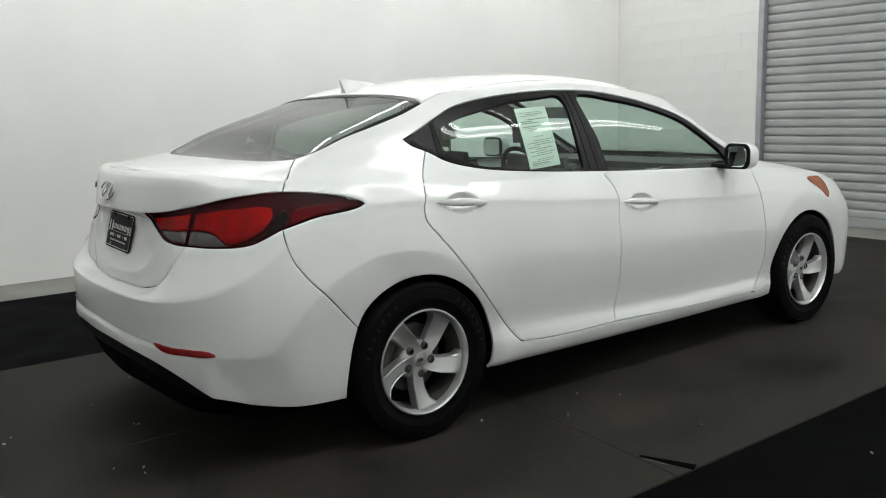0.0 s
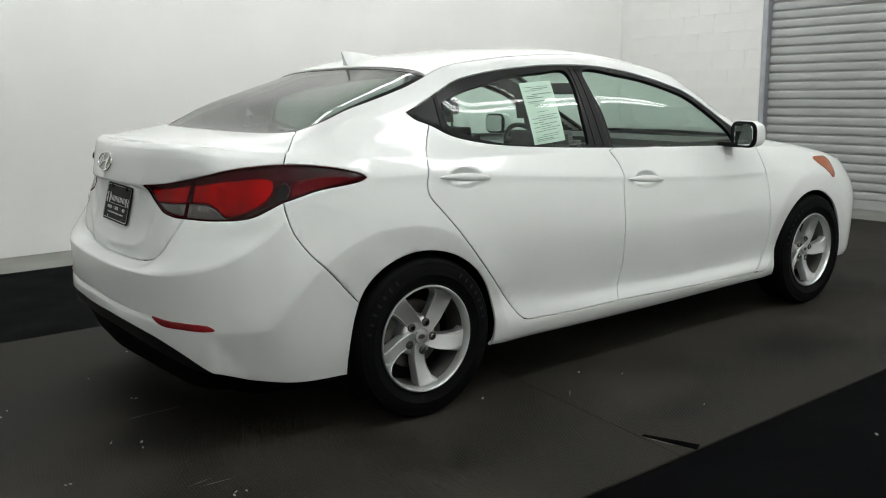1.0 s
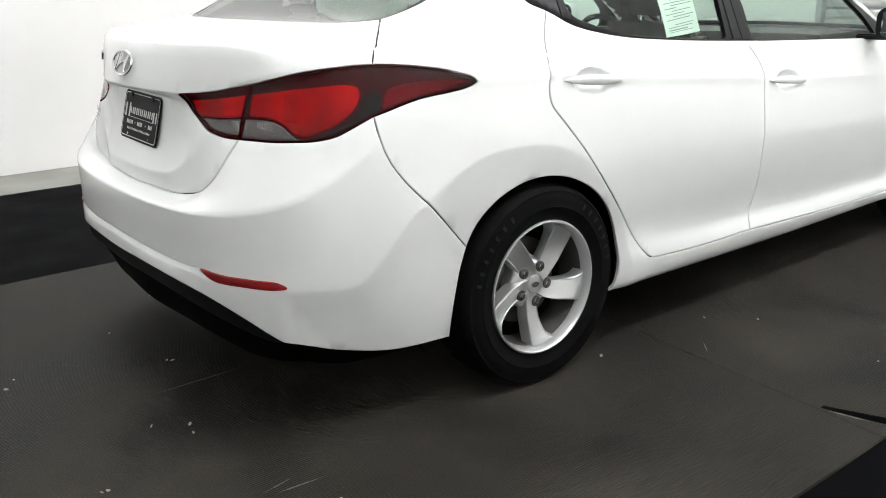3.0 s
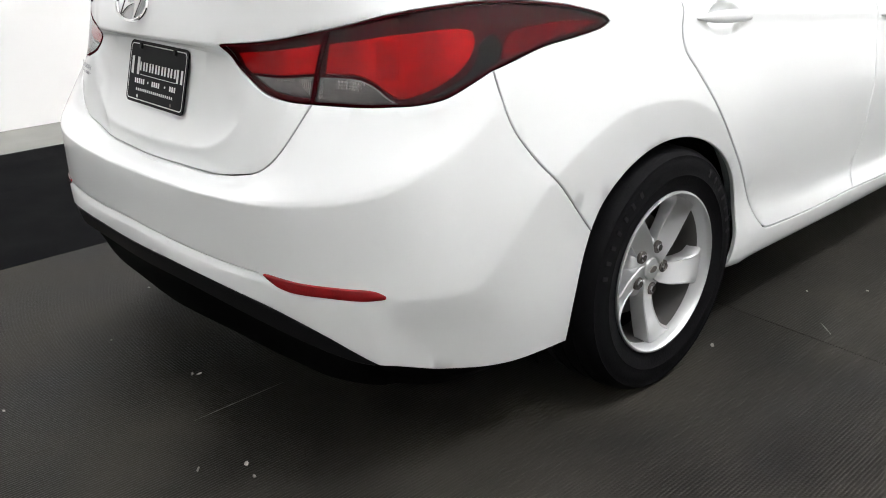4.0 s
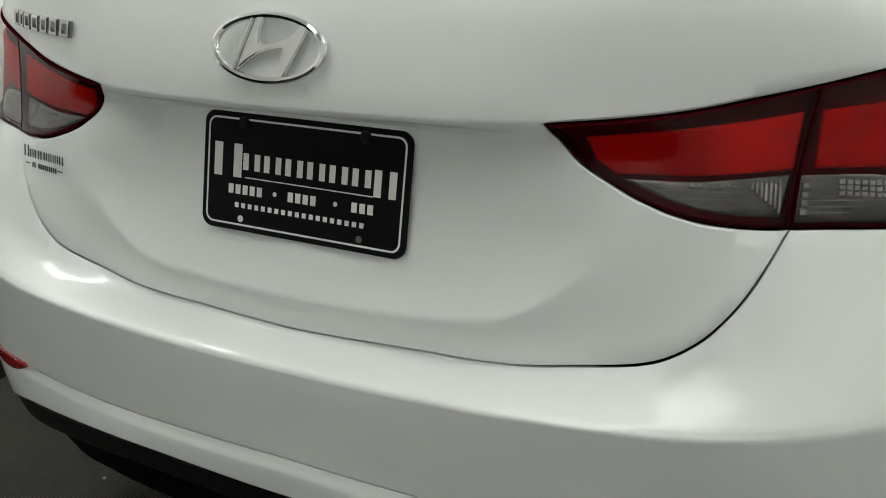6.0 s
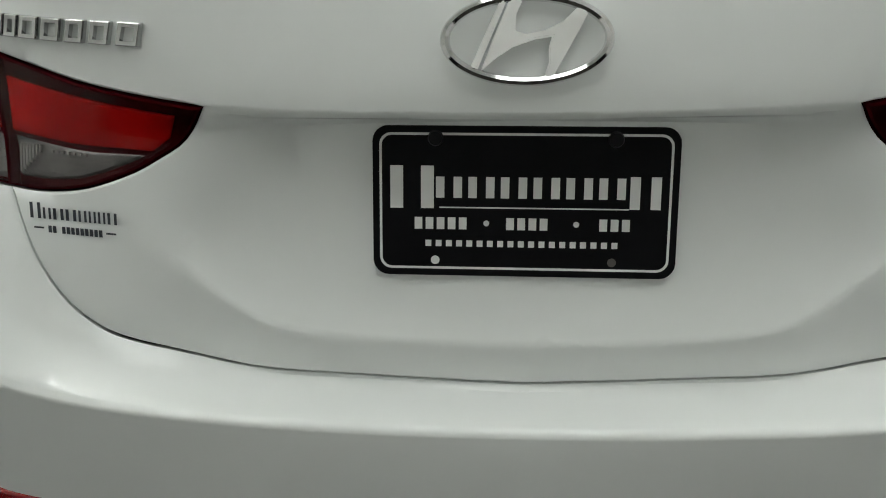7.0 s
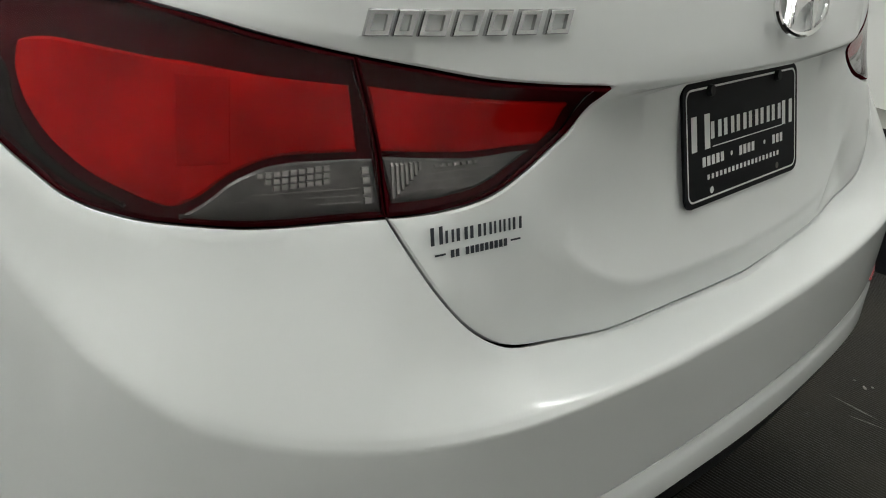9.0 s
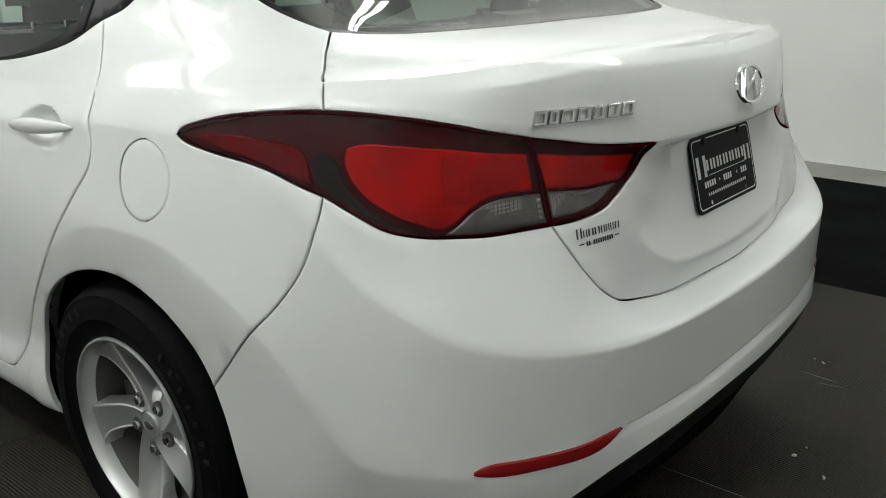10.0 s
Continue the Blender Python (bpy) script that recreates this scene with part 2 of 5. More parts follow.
# sections of the lower body at stations of that run: (height, how far inside the plan), from the bottom edge up to the shoulder
STATIONS = [0, .25, .34, .48, .62, .78, .88, .96, 1.04, 1.12, 1.37, 1.60, 2.05, 2.70, 3.55, 4.35, 4.95, 5.80]
SECTIONS = [
    [(.25, .075), (.455, .002), (.488, .003), (.505, .009), (.635, .0165), (.641, .080), (.690, .080), (.902, .135), (.923, .081), (1.045, .118), (1.066, .143)],
    [(.25, .080), (.447, .003), (.478, .006), (.496, .012), (.6345, .0145), (.6415, .090), (.694, .084), (.898, .126), (.921, .098), (1.045, .133), (1.067, .158)],
    [(.248, .080), (.439, .005), (.475, .0086), (.4935, .0138), (.6358, .0142), (.6455, .089), (.745, .100), (.888, .128), (.922, .1155), (1.045, .1403), (1.067, .1653)],
    [(.24, .080), (.418, .010), (.470, .012), (.489, .016), (.638, .0138), (.681, .074), (.84, .115), (.880, .132), (.928, .136), (1.045, .152), (1.067, .178)],
    [(.23, .07), (.380, .014), (.450, .008), (.476, .010), (.649, .0136), (.715, .059), (.82, .114), (.89, .131), (.952, .146), (1.0375, .161), (1.0635, .190)],
    [(.23, .06), (.311, .018), (.445, .008), (.470, .010), (.675, .014), (.74, .048), (.81, .085), (.90, .112), (.975, .130), (1.029, .157), (1.0565, .190)],
    [(.21, .06), (.268, .021), (.437, .008), (.470, .008), (.711, .018), (.765, .046), (.82, .069), (.91, .094), (.985, .115), (1.0245, .141), (1.0512, .172)],
    [(.20, .06), (.250, .025), (.43, .010), (.48, .006), (.747, .023), (.785, .038), (.835, .053), (.92, .078), (.993, .098), (1.022, .119), (1.047, .150)],
    [(.20, .06), (.240, .021), (.425, .003), (.55, .002), (.805, .023), (.835, .034), (.870, .046), (.93, .063), (.998, .083), (1.021, .099), (1.043, .124)],
    [(.20, .06), (.234, .017), (.42, -.001), (.62, .003), (.865, .034), (.89, .040), (.915, .046), (.95, .053), (1.000, .067), (1.018, .080), (1.038, .102)],
    [(.20, .06), (.234, .015), (.40, -.003), (.60, -.005), (.78, .008), (.84, .018), (.885, .027), (.922, .0345), (.945, .038), (.985, .061), (1.01, .0765)],
    [(.21, .06), (.25, .025), (.38, .012), (.54, -.001), (.70, .002), (.79, .010), (.87, .021), (.915, .029), (.941, .032), (.972, .0505), (.995, .065)],
    [(.20, .06), (.245, .026), (.31, .018), (.395, .030), (.62, .0), (.74, .006), (.83, .017), (.880, .0255), (.905, .0275), (.950, .054), (.98, .0725)],
    [(.20, .06), (.24, .024), (.295, .012), (.365, .032), (.60, .0), (.70, .008), (.78, .019), (.828, .0265), (.853, .0285), (.935, .064), (.965, .076)],
    [(.20, .06), (.24, .022), (.285, .012), (.345, .032), (.58, .0), (.66, .007), (.74, .018), (.780, .0255), (.803, .0275), (.90, .064), (.94, .080)],
    [(.20, .06), (.24, .02), (.30, .01), (.40, .005), (.56, .0), (.64, .004), (.72, .014), (.76, .025), (.79, .040), (.86, .075), (.88, .10)],
    [(.20, .06), (.24, .02), (.30, .01), (.40, .005), (.50, .0), (.56, .004), (.62, .014), (.66, .03), (.70, .05), (.76, .09), (.78, .12)],
    [(.20, .06), (.24, .02), (.30, .01), (.40, .005), (.48, .0), (.52, .004), (.56, .014), (.60, .03), (.64, .05), (.69, .09), (.71, .12)],
]


def creased(rows):
    """Doubles the guides at the bumper's edge and the lip, so that they bend sharply."""
    out = []
    for row, at in zip(rows, STATIONS):
        q = [np.array(p) for p in row]
        new_row = []
        for k, p in enumerate(q):
            if k == 4 and at > 1.3:
                new_row += [p + (q[j] - p) * .35 + np.array([0, .0006]) for j in (k - 1, k + 1)]
            elif k in (4, 8):
                new_row += [p + (q[j] - p) * min(.22, .006 / max(np.hypot(*(q[j] - p)), 1e-6)) for j in (k - 1, k + 1)]
            else:
                new_row.append(p)
        out.append(new_row)
    return np.array(out)


SECTIONS = creased(SECTIONS)
TOP = len(SECTIONS[0]) - 1.0


def bent(pts, n):
    """A smooth open line through a few points."""
    p = np.array(pts, float)
    d = np.r_[0, np.cumsum(np.linalg.norm(np.diff(p, axis=0), axis=1))]
    return glide(d, p, np.linspace(0, d[-1], n))


# folds of the skin in run and height: round the rear wheel arch and over the bumper's corner, and below the plate on the lid
ARCH_LINE = bent([(.74, .462), (.80, .461), (.88, .456), (.93, .452), (.965, .455), (1.0, .482), (1.06, .548), (1.12, .611), (1.17, .652), (1.23, .692), (1.31, .731), (1.41, .757), (1.52, .760),
                                  (1.63, .744), (1.73, .700), (1.82, .63), (1.90, .53), (1.96, .42), (2.0, .30)], 110)
ARCH_FOLD = np.concatenate([ARCH_LINE, [(2.0, -.5), (.74, -.5)]])
FOLD_LINE = bent([(-.05, .692), (.05, .692), (.125, .693), (.20, .696), (.25, .702), (.29, .713), (.33, .735), (.362, .764), (.386, .798), (.400, .826), (.400, .846), (.385, .860), (.352, .882), (.330, .905), (.314, .925)], 70)
LID_FOLD = np.concatenate([FOLD_LINE, [(.314, 1.3), (-.6, 1.3), (-.6, .692)]])


def depth_in(q, poly):
    """How far each point lies inside a closed line; below nought outside it."""
    a, b = poly, np.roll(poly, -1, 0)
    d = b - a
    out = np.zeros(len(q))
    for i in range(0, len(q), 4000):
        p = q[i:i + 4000, None]
        t = np.clip(((p - a) * d).sum(-1) / np.maximum((d * d).sum(-1), 1e-12), 0, 1)
        far = np.sqrt(((p - a - t[..., None] * d) ** 2).sum(-1).min(1))
        x, y = p[..., 0], p[..., 1]
        cross = ((a[:, 1] > y) != (b[:, 1] > y)) & (x < d[:, 0] * (y - a[:, 1]) / np.where(d[:, 1] == 0, 1e-12, d[:, 1]) + a[:, 0])
        out[i:i + 4000] = np.where(cross.sum(1) % 2 == 1, far, -far)
    return out


def soft(x, r):
    return (np.sqrt(x * x + r * r) + x) / 2


HANDLES = [(1.80, .912), (2.84, .829)]


def lower(s, v):
    """Place on the lower body: run s round the plan, v from 0 at the bottom edge to TOP at the shoulder."""
    s, v = np.broadcast_arrays(np.asarray(s, float), np.asarray(v, float))
    guides = glide(STATIONS, SECTIONS, s.ravel())
    m = slope(np.arange(TOP + 1), guides.transpose(1, 0, 2)).transpose(1, 0, 2)
    v = v.ravel()
    i = np.clip(v.astype(int), 0, int(TOP) - 1)
    t, k = (v - i)[:, None], np.arange(len(v))
    zd = (guides[k, i] * (1 + 2 * t) * (1 - t) ** 2 + m[k, i] * t * (1 - t) ** 2
          + guides[k, i + 1] * t * t * (3 - 2 * t) + m[k, i + 1] * t * t * (t - 1))
    p, n = plan_at(s.ravel())
    out = zd[:, 1:]
    sv, zv = s.ravel(), zd[:, 0]
    # folds: inside each arch's line the skin turns in, and above the fold of the lid it leans forward
    q = np.column_stack([sv, zv])
    move = np.zeros(len(sv))
    rear = (sv > .55) & (sv < 2.3) & (zv < .95)
    if rear.any():
        deep = depth_in(q[rear], ARCH_FOLD)
        fade = np.clip((sv[rear] - .74) / .06, 0, 1)
        fade = fade * fade * (3 - 2 * fade)
        side = np.clip((sv[rear] - .78) / .45, 0, 1) * np.clip((2.2 - sv[rear]) / .3, 0, 1)
        side = side * side * (3 - 2 * side)
        move[rear] = .20 * fade * .2 * np.tanh(soft(deep - .008 * side, .004 + .016 * side) / .2) - .011 * side * np.clip(1 + np.minimum(deep, 0) / .20, 0, 1) ** 2
    front = (sv > 3.6) & (zv < .95)
    r = np.hypot(p[:, 1] - 2.69, zv - .30)
    deep = .465 - r
    move[front] = (.13 * soft(np.clip(deep, -.3, .12), .010) - .009 * np.clip(1 + np.minimum(deep, 0) / .16, 0, 1) ** 2)[front]
    tail = (sv < .55) & (zv > .62) & (zv < .93)
    if tail.any():
        deep = depth_in(q[tail], LID_FOLD)
        ease = np.clip((sv[tail] - .14) / .19, 0, 1) * np.clip((zv[tail] - .77) / .10, 0, 1)  # runs out beside the lamp
        move[tail] = .018 * (1 - np.exp(-soft(deep, .003) / .030)) * np.clip((.920 - zv[tail]) / .03, 0, 1) * (1 - ease * ease * (3 - 2 * ease))
    # ridge along the tail lamp
    lamp = (sv > .68) & (sv < 1.42) & (zv > .86)
    keel = np.clip((sv - .70) / .2, 0, 1) * np.clip((1.40 - sv) / .06, 0, 1)
    move[lamp] -= (.0045 * keel * np.exp(-np.sqrt((zv - .953) ** 2 + .0015 ** 2) / .022))[lamp]
    out = out + move[:, None]
    for s0, z0 in HANDLES:  # cups behind the door handles
        e = np.clip(1 - ((sv - s0) / .090) ** 2 - ((zv - z0) / .042) ** 2, 0, 1)
        out = out + (.027 * e * e * (3 - 2 * e))[:, None]
    p = p - n * out
    return np.column_stack([p, zd[:, 0]]).reshape(s.shape + (3,))


# sections of the upper body across the car, from the shoulder to the middle: (half width, height)
ACROSS = [-.83, -.78, -.68, -.45, -.20, .05, .35, 1.07, 1.70, 2.10, 2.50, 3.00, 3.40]
UPPER = [
    [(.25, 1.066), (.20, 1.067), (.16, 1.067), (.12, 1.068), (.05, 1.068), (0, 1.068)],
    [(.42, 1.066), (.36, 1.070), (.28, 1.073), (.20, 1.075), (.10, 1.076), (0, 1.076)],
    [(.53, 1.060), (.47, 1.069), (.40, 1.075), (.30, 1.080), (.15, 1.083), (0, 1.084)],
    [(.705, 1.055), (.662, 1.077), (.60, 1.090), (.50, 1.0945), (.25, 1.096), (0, 1.098)],
    [(.760, 1.047), (.717, 1.11), (.675, 1.162), (.60, 1.190), (.30, 1.208), (0, 1.213)],
    [(.770, 1.05), (.722, 1.13), (.675, 1.21), (.60, 1.266), (.30, 1.291), (0, 1.296)],
    [(.790, 1.02), (.715, 1.17), (.637, 1.290), (.55, 1.347), (.30, 1.380), (0, 1.388)],
    [(.795, .995), (.717, 1.165), (.615, 1.325), (.52, 1.388), (.30, 1.424), (0, 1.433)],
    [(.79, .97), (.728, 1.115), (.635, 1.255), (.54, 1.318), (.30, 1.352), (0, 1.362)],
    [(.785, .945), (.73, 1.015), (.66, 1.085), (.55, 1.115), (.30, 1.13), (0, 1.135)],
    [(.74, .925), (.65, .94), (.55, .95), (.45, .96), (.25, .965), (0, .97)],
    [(.70, .85), (.60, .868), (.50, .88), (.40, .888), (.20, .895), (0, .898)],
    [(.60, .77), (.50, .785), (.40, .795), (.30, .803), (.15, .808), (0, .81)],
]
EDGE_S = np.linspace(0, 5.6, 561)
EDGE = lower(EDGE_S, np.full(561, TOP))


def upper(y, w):
    """Place on the upper body at y: w from 0 at the shoulder to 6 at the middle."""
    y, w = np.broadcast_arrays(np.asarray(y, float), np.asarray(w, float))
    yy, w = y.ravel(), w.ravel()
    g = glide(ACROSS, UPPER, yy)
    e = np.stack([np.interp(yy, EDGE[:, 1], EDGE[:, 0]), np.interp(yy, EDGE[:, 1], EDGE[:, 2])], -1)
    g = np.concatenate([e[:, None], g], 1)
    tail = yy < ACROSS[2]
    g[:, 1:, 0] = np.where(tail[:, None], np.minimum(g[:, 1:, 0], e[:, :1] * np.array([.9, .8, .65, .5, .25, 0])), g[:, 1:, 0])
    rear = yy < -.55  # the deck never dips behind its rear edge
    rise = e[:, 1:] + np.array([.003, .006, .008, .010, .012, .013])
    g[:, 1:, 1] = np.where(rear[:, None], np.maximum(g[:, 1:, 1], rise), g[:, 1:, 1])
    m = slope(np.arange(7.0), g.transpose(1, 0, 2)).transpose(1, 0, 2)
    i = np.clip(w.astype(int), 0, 5)
    t, k = (w - i)[:, None], np.arange(len(w))
    xz = (g[k, i] * (1 + 2 * t) * (1 - t) ** 2 + m[k, i] * t * (1 - t) ** 2
          + g[k, i + 1] * t * t * (3 - 2 * t) + m[k, i + 1] * t * t * (t - 1))
    return np.column_stack([xz[:, 0], yy, xz[:, 1]]).reshape(y.shape + (3,))


def run_height(sz):
    """Place on the lower body by signed run and height."""
    sz = np.atleast_2d(np.asarray(sz, float))
    s, z = np.abs(sz[:, 0]), sz[:, 1]
    g = glide(STATIONS, SECTIONS, s)[:, :, 0]
    m = slope(np.arange(TOP + 1), g.T).T
    z = np.clip(z, g[:, 0], g[:, -1])
    i = np.clip((g <= z[:, None]).sum(1) - 1, 0, int(TOP) - 1)
    k = np.arange(len(s))
    lo, hi = np.zeros(len(s)), np.ones(len(s))
    for _ in range(26):
        t = (lo + hi) / 2
        h = (g[k, i] * (1 + 2 * t) * (1 - t) ** 2 + m[k, i] * t * (1 - t) ** 2 + g[k, i + 1] * t * t * (3 - 2 * t) + m[k, i + 1] * t * t * (t - 1))
        lo, hi = np.where(h < z, t, lo), np.where(h < z, hi, t)
    p = lower(s, i + (lo + hi) / 2)
    p[:, 0] *= np.where(sz[:, 0] < 0, -1, 1)
    return p


WIDE = .11  # metres to a step of w, about


def along_across(yw):
    """Place on the upper body by y and w * WIDE; past the middle it goes on to the other side."""
    yw = np.atleast_2d(np.asarray(yw, float))
    w = yw[:, 1] / WIDE
    far = w > 6
    p = upper(yw[:, 0], np.where(far, 12 - w, w))
    p[:, 0] *= np.where(far, -1, 1)
    return p

# ---- sheet-metal panels ----
CENTRE = np.array([0, 1.0, .72])


def dense(pts, step=.012):
    """Smooth line through a few points, at an even step."""
    c = np.asarray(pts, float)
    if len(c) > 2:
        k = np.r_[0, np.cumsum(np.maximum(np.linalg.norm(np.diff(c, axis=0), axis=1), 1e-6) ** .5)]
        m = np.gradient(c, k, axis=0)
        x = np.linspace(0, k[-1], 40 * len(c))
        i = np.clip(np.searchsorted(k, x) - 1, 0, len(k) - 2)
        h, t = (k[i + 1] - k[i])[:, None], ((x - k[i]) / (k[i + 1] - k[i]))[:, None]
        c = c[i] * (1 + 2 * t) * (1 - t) ** 2 + m[i] * h * t * (1 - t) ** 2 + c[i + 1] * t * t * (3 - 2 * t) + m[i + 1] * h * t * t * (t - 1)
    d = np.r_[0, np.cumsum(np.linalg.norm(np.diff(c, axis=0), axis=1))]
    q = np.linspace(0, d[-1], max(2, int(round(d[-1] / step)) + 1))
    return np.stack([np.interp(q, d, c[:, 0]), np.interp(q, d, c[:, 1])], -1)


def arc(cx, cy, r, a0, a1, n=40):
    a = np.radians(np.linspace(a0, a1, n))
    return np.stack([cx + r * np.cos(a), cy + r * np.sin(a)], -1)


def inside(p, poly):
    x, y = p[:, 0][:, None], p[:, 1][:, None]
    a, b = poly, np.roll(poly, -1, 0)
    cross = ((a[:, 1] > y) != (b[:, 1] > y)) & (x < (b[:, 0] - a[:, 0]) * (y - a[:, 1]) / np.where(b[:, 1] == a[:, 1], 1e-12, b[:, 1] - a[:, 1]) + a[:, 0])
    return cross.sum(1) % 2 == 1


def clearance(p, poly):
    a, b = poly, np.roll(poly, -1, 0)
    best = np.full(len(p), 1e9)
    d = b - a
    for i in range(0, len(p), 2000):
        q = p[i:i + 2000, None] - a[None]
        t = np.clip((q * d).sum(-1) / np.maximum((d * d).sum(-1), 1e-12), 0, 1)
        best[i:i + 2000] = np.sqrt((((q - t[..., None] * d) ** 2).sum(-1)).min(1))
    return best


def outward(poly):
    d = np.roll(poly, -1, 0) - np.roll(poly, 1, 0)
    n = np.stack([d[:, 1], -d[:, 0]], -1)
    return n / np.maximum(np.linalg.norm(n, axis=1, keepdims=True), 1e-9)


def normal_of(fn, q):
    e = 1e-3
    a, b = fn(q + [e, 0]) - fn(q - [e, 0]), fn(q + [0, e]) - fn(q - [0, e])
    n = np.cross(a, b)
    n /= np.maximum(np.linalg.norm(n, axis=1, keepdims=True), 1e-12)
    c = fn(q) - CENTRE
    return n * np.where((n * c).sum(1) < 0, -1, 1)[:, None]


def net(fn, lo, hi, step):
    """Points between which a panel is stretched."""
    if fn is run_height:
        sg = np.arange(lo[0], hi[0], step)
        levels = np.arange(0, TOP + .01, .25)
        g = glide(STATIONS, SECTIONS, np.abs(sg))[:, :, 0]
        z = np.stack([np.interp(levels, np.arange(TOP + 1), row) for row in g])
        return np.stack([np.repeat(sg[:, None], len(levels), 1), z], -1).reshape(-1, 2)
    x, y = np.meshgrid(np.arange(lo[0], hi[0], step), np.arange(lo[1], hi[1], step * .9))
    return np.stack([x.ravel(), y.ravel()], -1)


def unrolled(fn, q):
    """Points of the lower body by run and length up the section, so that lengths are true."""
    if fn is not run_height or not len(q):
        return q
    g = glide(STATIONS, SECTIONS, np.abs(q[:, 0]))
    seg = np.linalg.norm(np.diff(g, axis=1), axis=2)
    up = np.concatenate([np.zeros((len(q), 1)), np.cumsum(seg, 1)], 1)
    z = np.clip(q[:, 1], g[:, 0, 0], g[:, -1, 0])
    i = np.clip((g[:, :, 0] <= z[:, None]).sum(1) - 1, 0, int(TOP) - 1)
    k = np.arange(len(q))
    t = (z - g[k, i, 0]) / np.maximum(g[k, i + 1, 0] - g[k, i, 0], 1e-9)
    return np.stack([q[:, 0], up[k, i] + t * seg[k, i] + (q[:, 1] - z)], -1)


def sheet(segs, fn, gap=.004, step=.02, lift=0.0, depth=.012, holes=(), edge=.0016, folds=()):
    """Verts and faces of a panel of the surface fn inside the line that segs make: (points, True where the edge is free and turned in)."""
    poly, free, fixed = [], [], []
    for pts, is_free, *pin in segs:
        for k, p in enumerate(pts[:-1]):
            poly.append(p)
            free.append(is_free)
            fixed.append(pin[0][k] if pin else (np.nan,) * 3)
    poly, free, fixed = np.array(poly), np.array(free), np.array(fixed)
    keep = np.linalg.norm(poly - np.roll(poly, 1, 0), axis=1) > 1e-5
    poly, free, fixed = poly[keep], free[keep], fixed[keep]
    if (poly[:, 0] * np.roll(poly[:, 1], -1) - poly[:, 1] * np.roll(poly[:, 0], -1)).sum() < 0:
        poly, free, fixed = poly[::-1], np.roll(free[::-1], -1), fixed[::-1]
    free = free & np.roll(free, 1)
    n2 = outward(poly)
    rim = poly - n2 * (gap / 2) * free[:, None]
    top = poly - n2 * (gap / 2 + .0025) * free[:, None]
    holes = [np.array(h) for h in holes]
    inner = net(fn, poly.min(0), poly.max(0), step)
    top_u, holes_u = unrolled(fn, top), [unrolled(fn, h) for h in holes]
    inner_u = unrolled(fn, inner)
    keep = inside(inner_u, top_u)
    inner, inner_u = inner[keep], inner_u[keep]
    keep = clearance(inner_u, top_u) > step * .45
    for h in holes_u:
        keep &= ~inside(inner_u, h) & (clearance(inner_u, h) > step * .4)
    inner, inner_u = inner[keep], inner_u[keep]
    for ln in folds:  # close rows of points along each fold of the skin
        if isinstance(ln, list):  # rows given one by one
            d = rows = np.concatenate(ln)
        else:
            d = dense(ln, .009)
            t = np.gradient(d, axis=0)
            side = np.stack([-t[:, 1], t[:, 0]], -1) / np.maximum(np.linalg.norm(t, axis=1, keepdims=True), 1e-9)
            rows = np.concatenate([d + side * k for k in (-.010, -.0045, 0, .0045, .010)])
        rows_u, d_u = unrolled(fn, rows), unrolled(fn, d)
        keep = inside(rows_u, top_u) & (clearance(rows_u, top_u) > .004)
        for h in holes_u:
            keep &= ~inside(rows_u, h) & (clearance(rows_u, h) > .004)
        far = np.concatenate([np.linalg.norm(inner_u[i:i + 1500, None] - d_u[None], axis=-1).min(1) for i in range(0, len(inner_u), 1500)])
        inner, inner_u = np.concatenate([inner[far > .015], rows[keep]]), np.concatenate([inner_u[far > .015], rows_u[keep]])
    loops = [top] + holes
    flat = np.concatenate(loops + [inner])
    flat_u = np.concatenate([top_u] + holes_u + [inner_u])
    rings, k = [], 0
    for lp in loops:
        rings.append(list(range(k, k + len(lp))))
        k += len(lp)
    edges = [(r[i], r[(i + 1) % len(r)]) for r in rings[1:] for i in range(len(r))]
    vs, _, fs, ov, _, _ = delaunay_2d_cdt([Vector(p) for p in flat_u], edges, [rings[0]], 1, 1e-7)
    vu = np.array([tuple(v) for v in vs])
    v2 = np.array([flat[o[0]] if len(o) else flat[((flat_u - vu[i]) ** 2).sum(1).argmin()] for i, o in enumerate(ov)])
    if holes:
        mid = np.array([vu[list(f)].mean(0) for f in fs])
        drop = np.zeros(len(fs), bool)
        for h in holes_u:
            drop |= inside(mid, h)
        fs = [f for f, d in zip(fs, drop) if not d]
    place = {}
    for i, o in enumerate(ov):
        for j in o:
            place[j] = i
    verts = fn(v2) + normal_of(fn, v2) * lift
    for i, p in enumerate(fixed):
        if p[0] == p[0] and i in place:
            verts[place[i]] = p
    faces = [tuple(f) for f in fs]
    nr = normal_of(fn, rim)
    pr = fn(rim) + nr * lift
    base = len(verts)
    m = len(rim)
    if free.any() and edge:
        verts = np.concatenate([verts, pr - nr * edge, pr - nr * depth])
        for i in range(m):
            j = (i + 1) % m
            if free[i] or free[j]:
                a, b = place.get(i), place.get(j)
                if a is not None and b is not None:
                    faces.append((a, base + i, base + j, b))
                faces.append((base + i, base + m + i, base + m + j, base + j))
    for h in holes:  # turned-in edge of each hole
        nh = normal_of(fn, h)
        ph = fn(h) + nh * lift
        start = len(verts)
        verts = np.concatenate([verts, ph, ph - nh * depth])
        for i in range(len(h)):
            j = (i + 1) % len(h)
            faces.append((start + i, start + j, start + len(h) + j, start + len(h) + i))
    tri = np.array([f[:3] for f in faces[:len(fs)]])
    a, b, c = verts[tri[:, 0]], verts[tri[:, 1]], verts[tri[:, 2]]
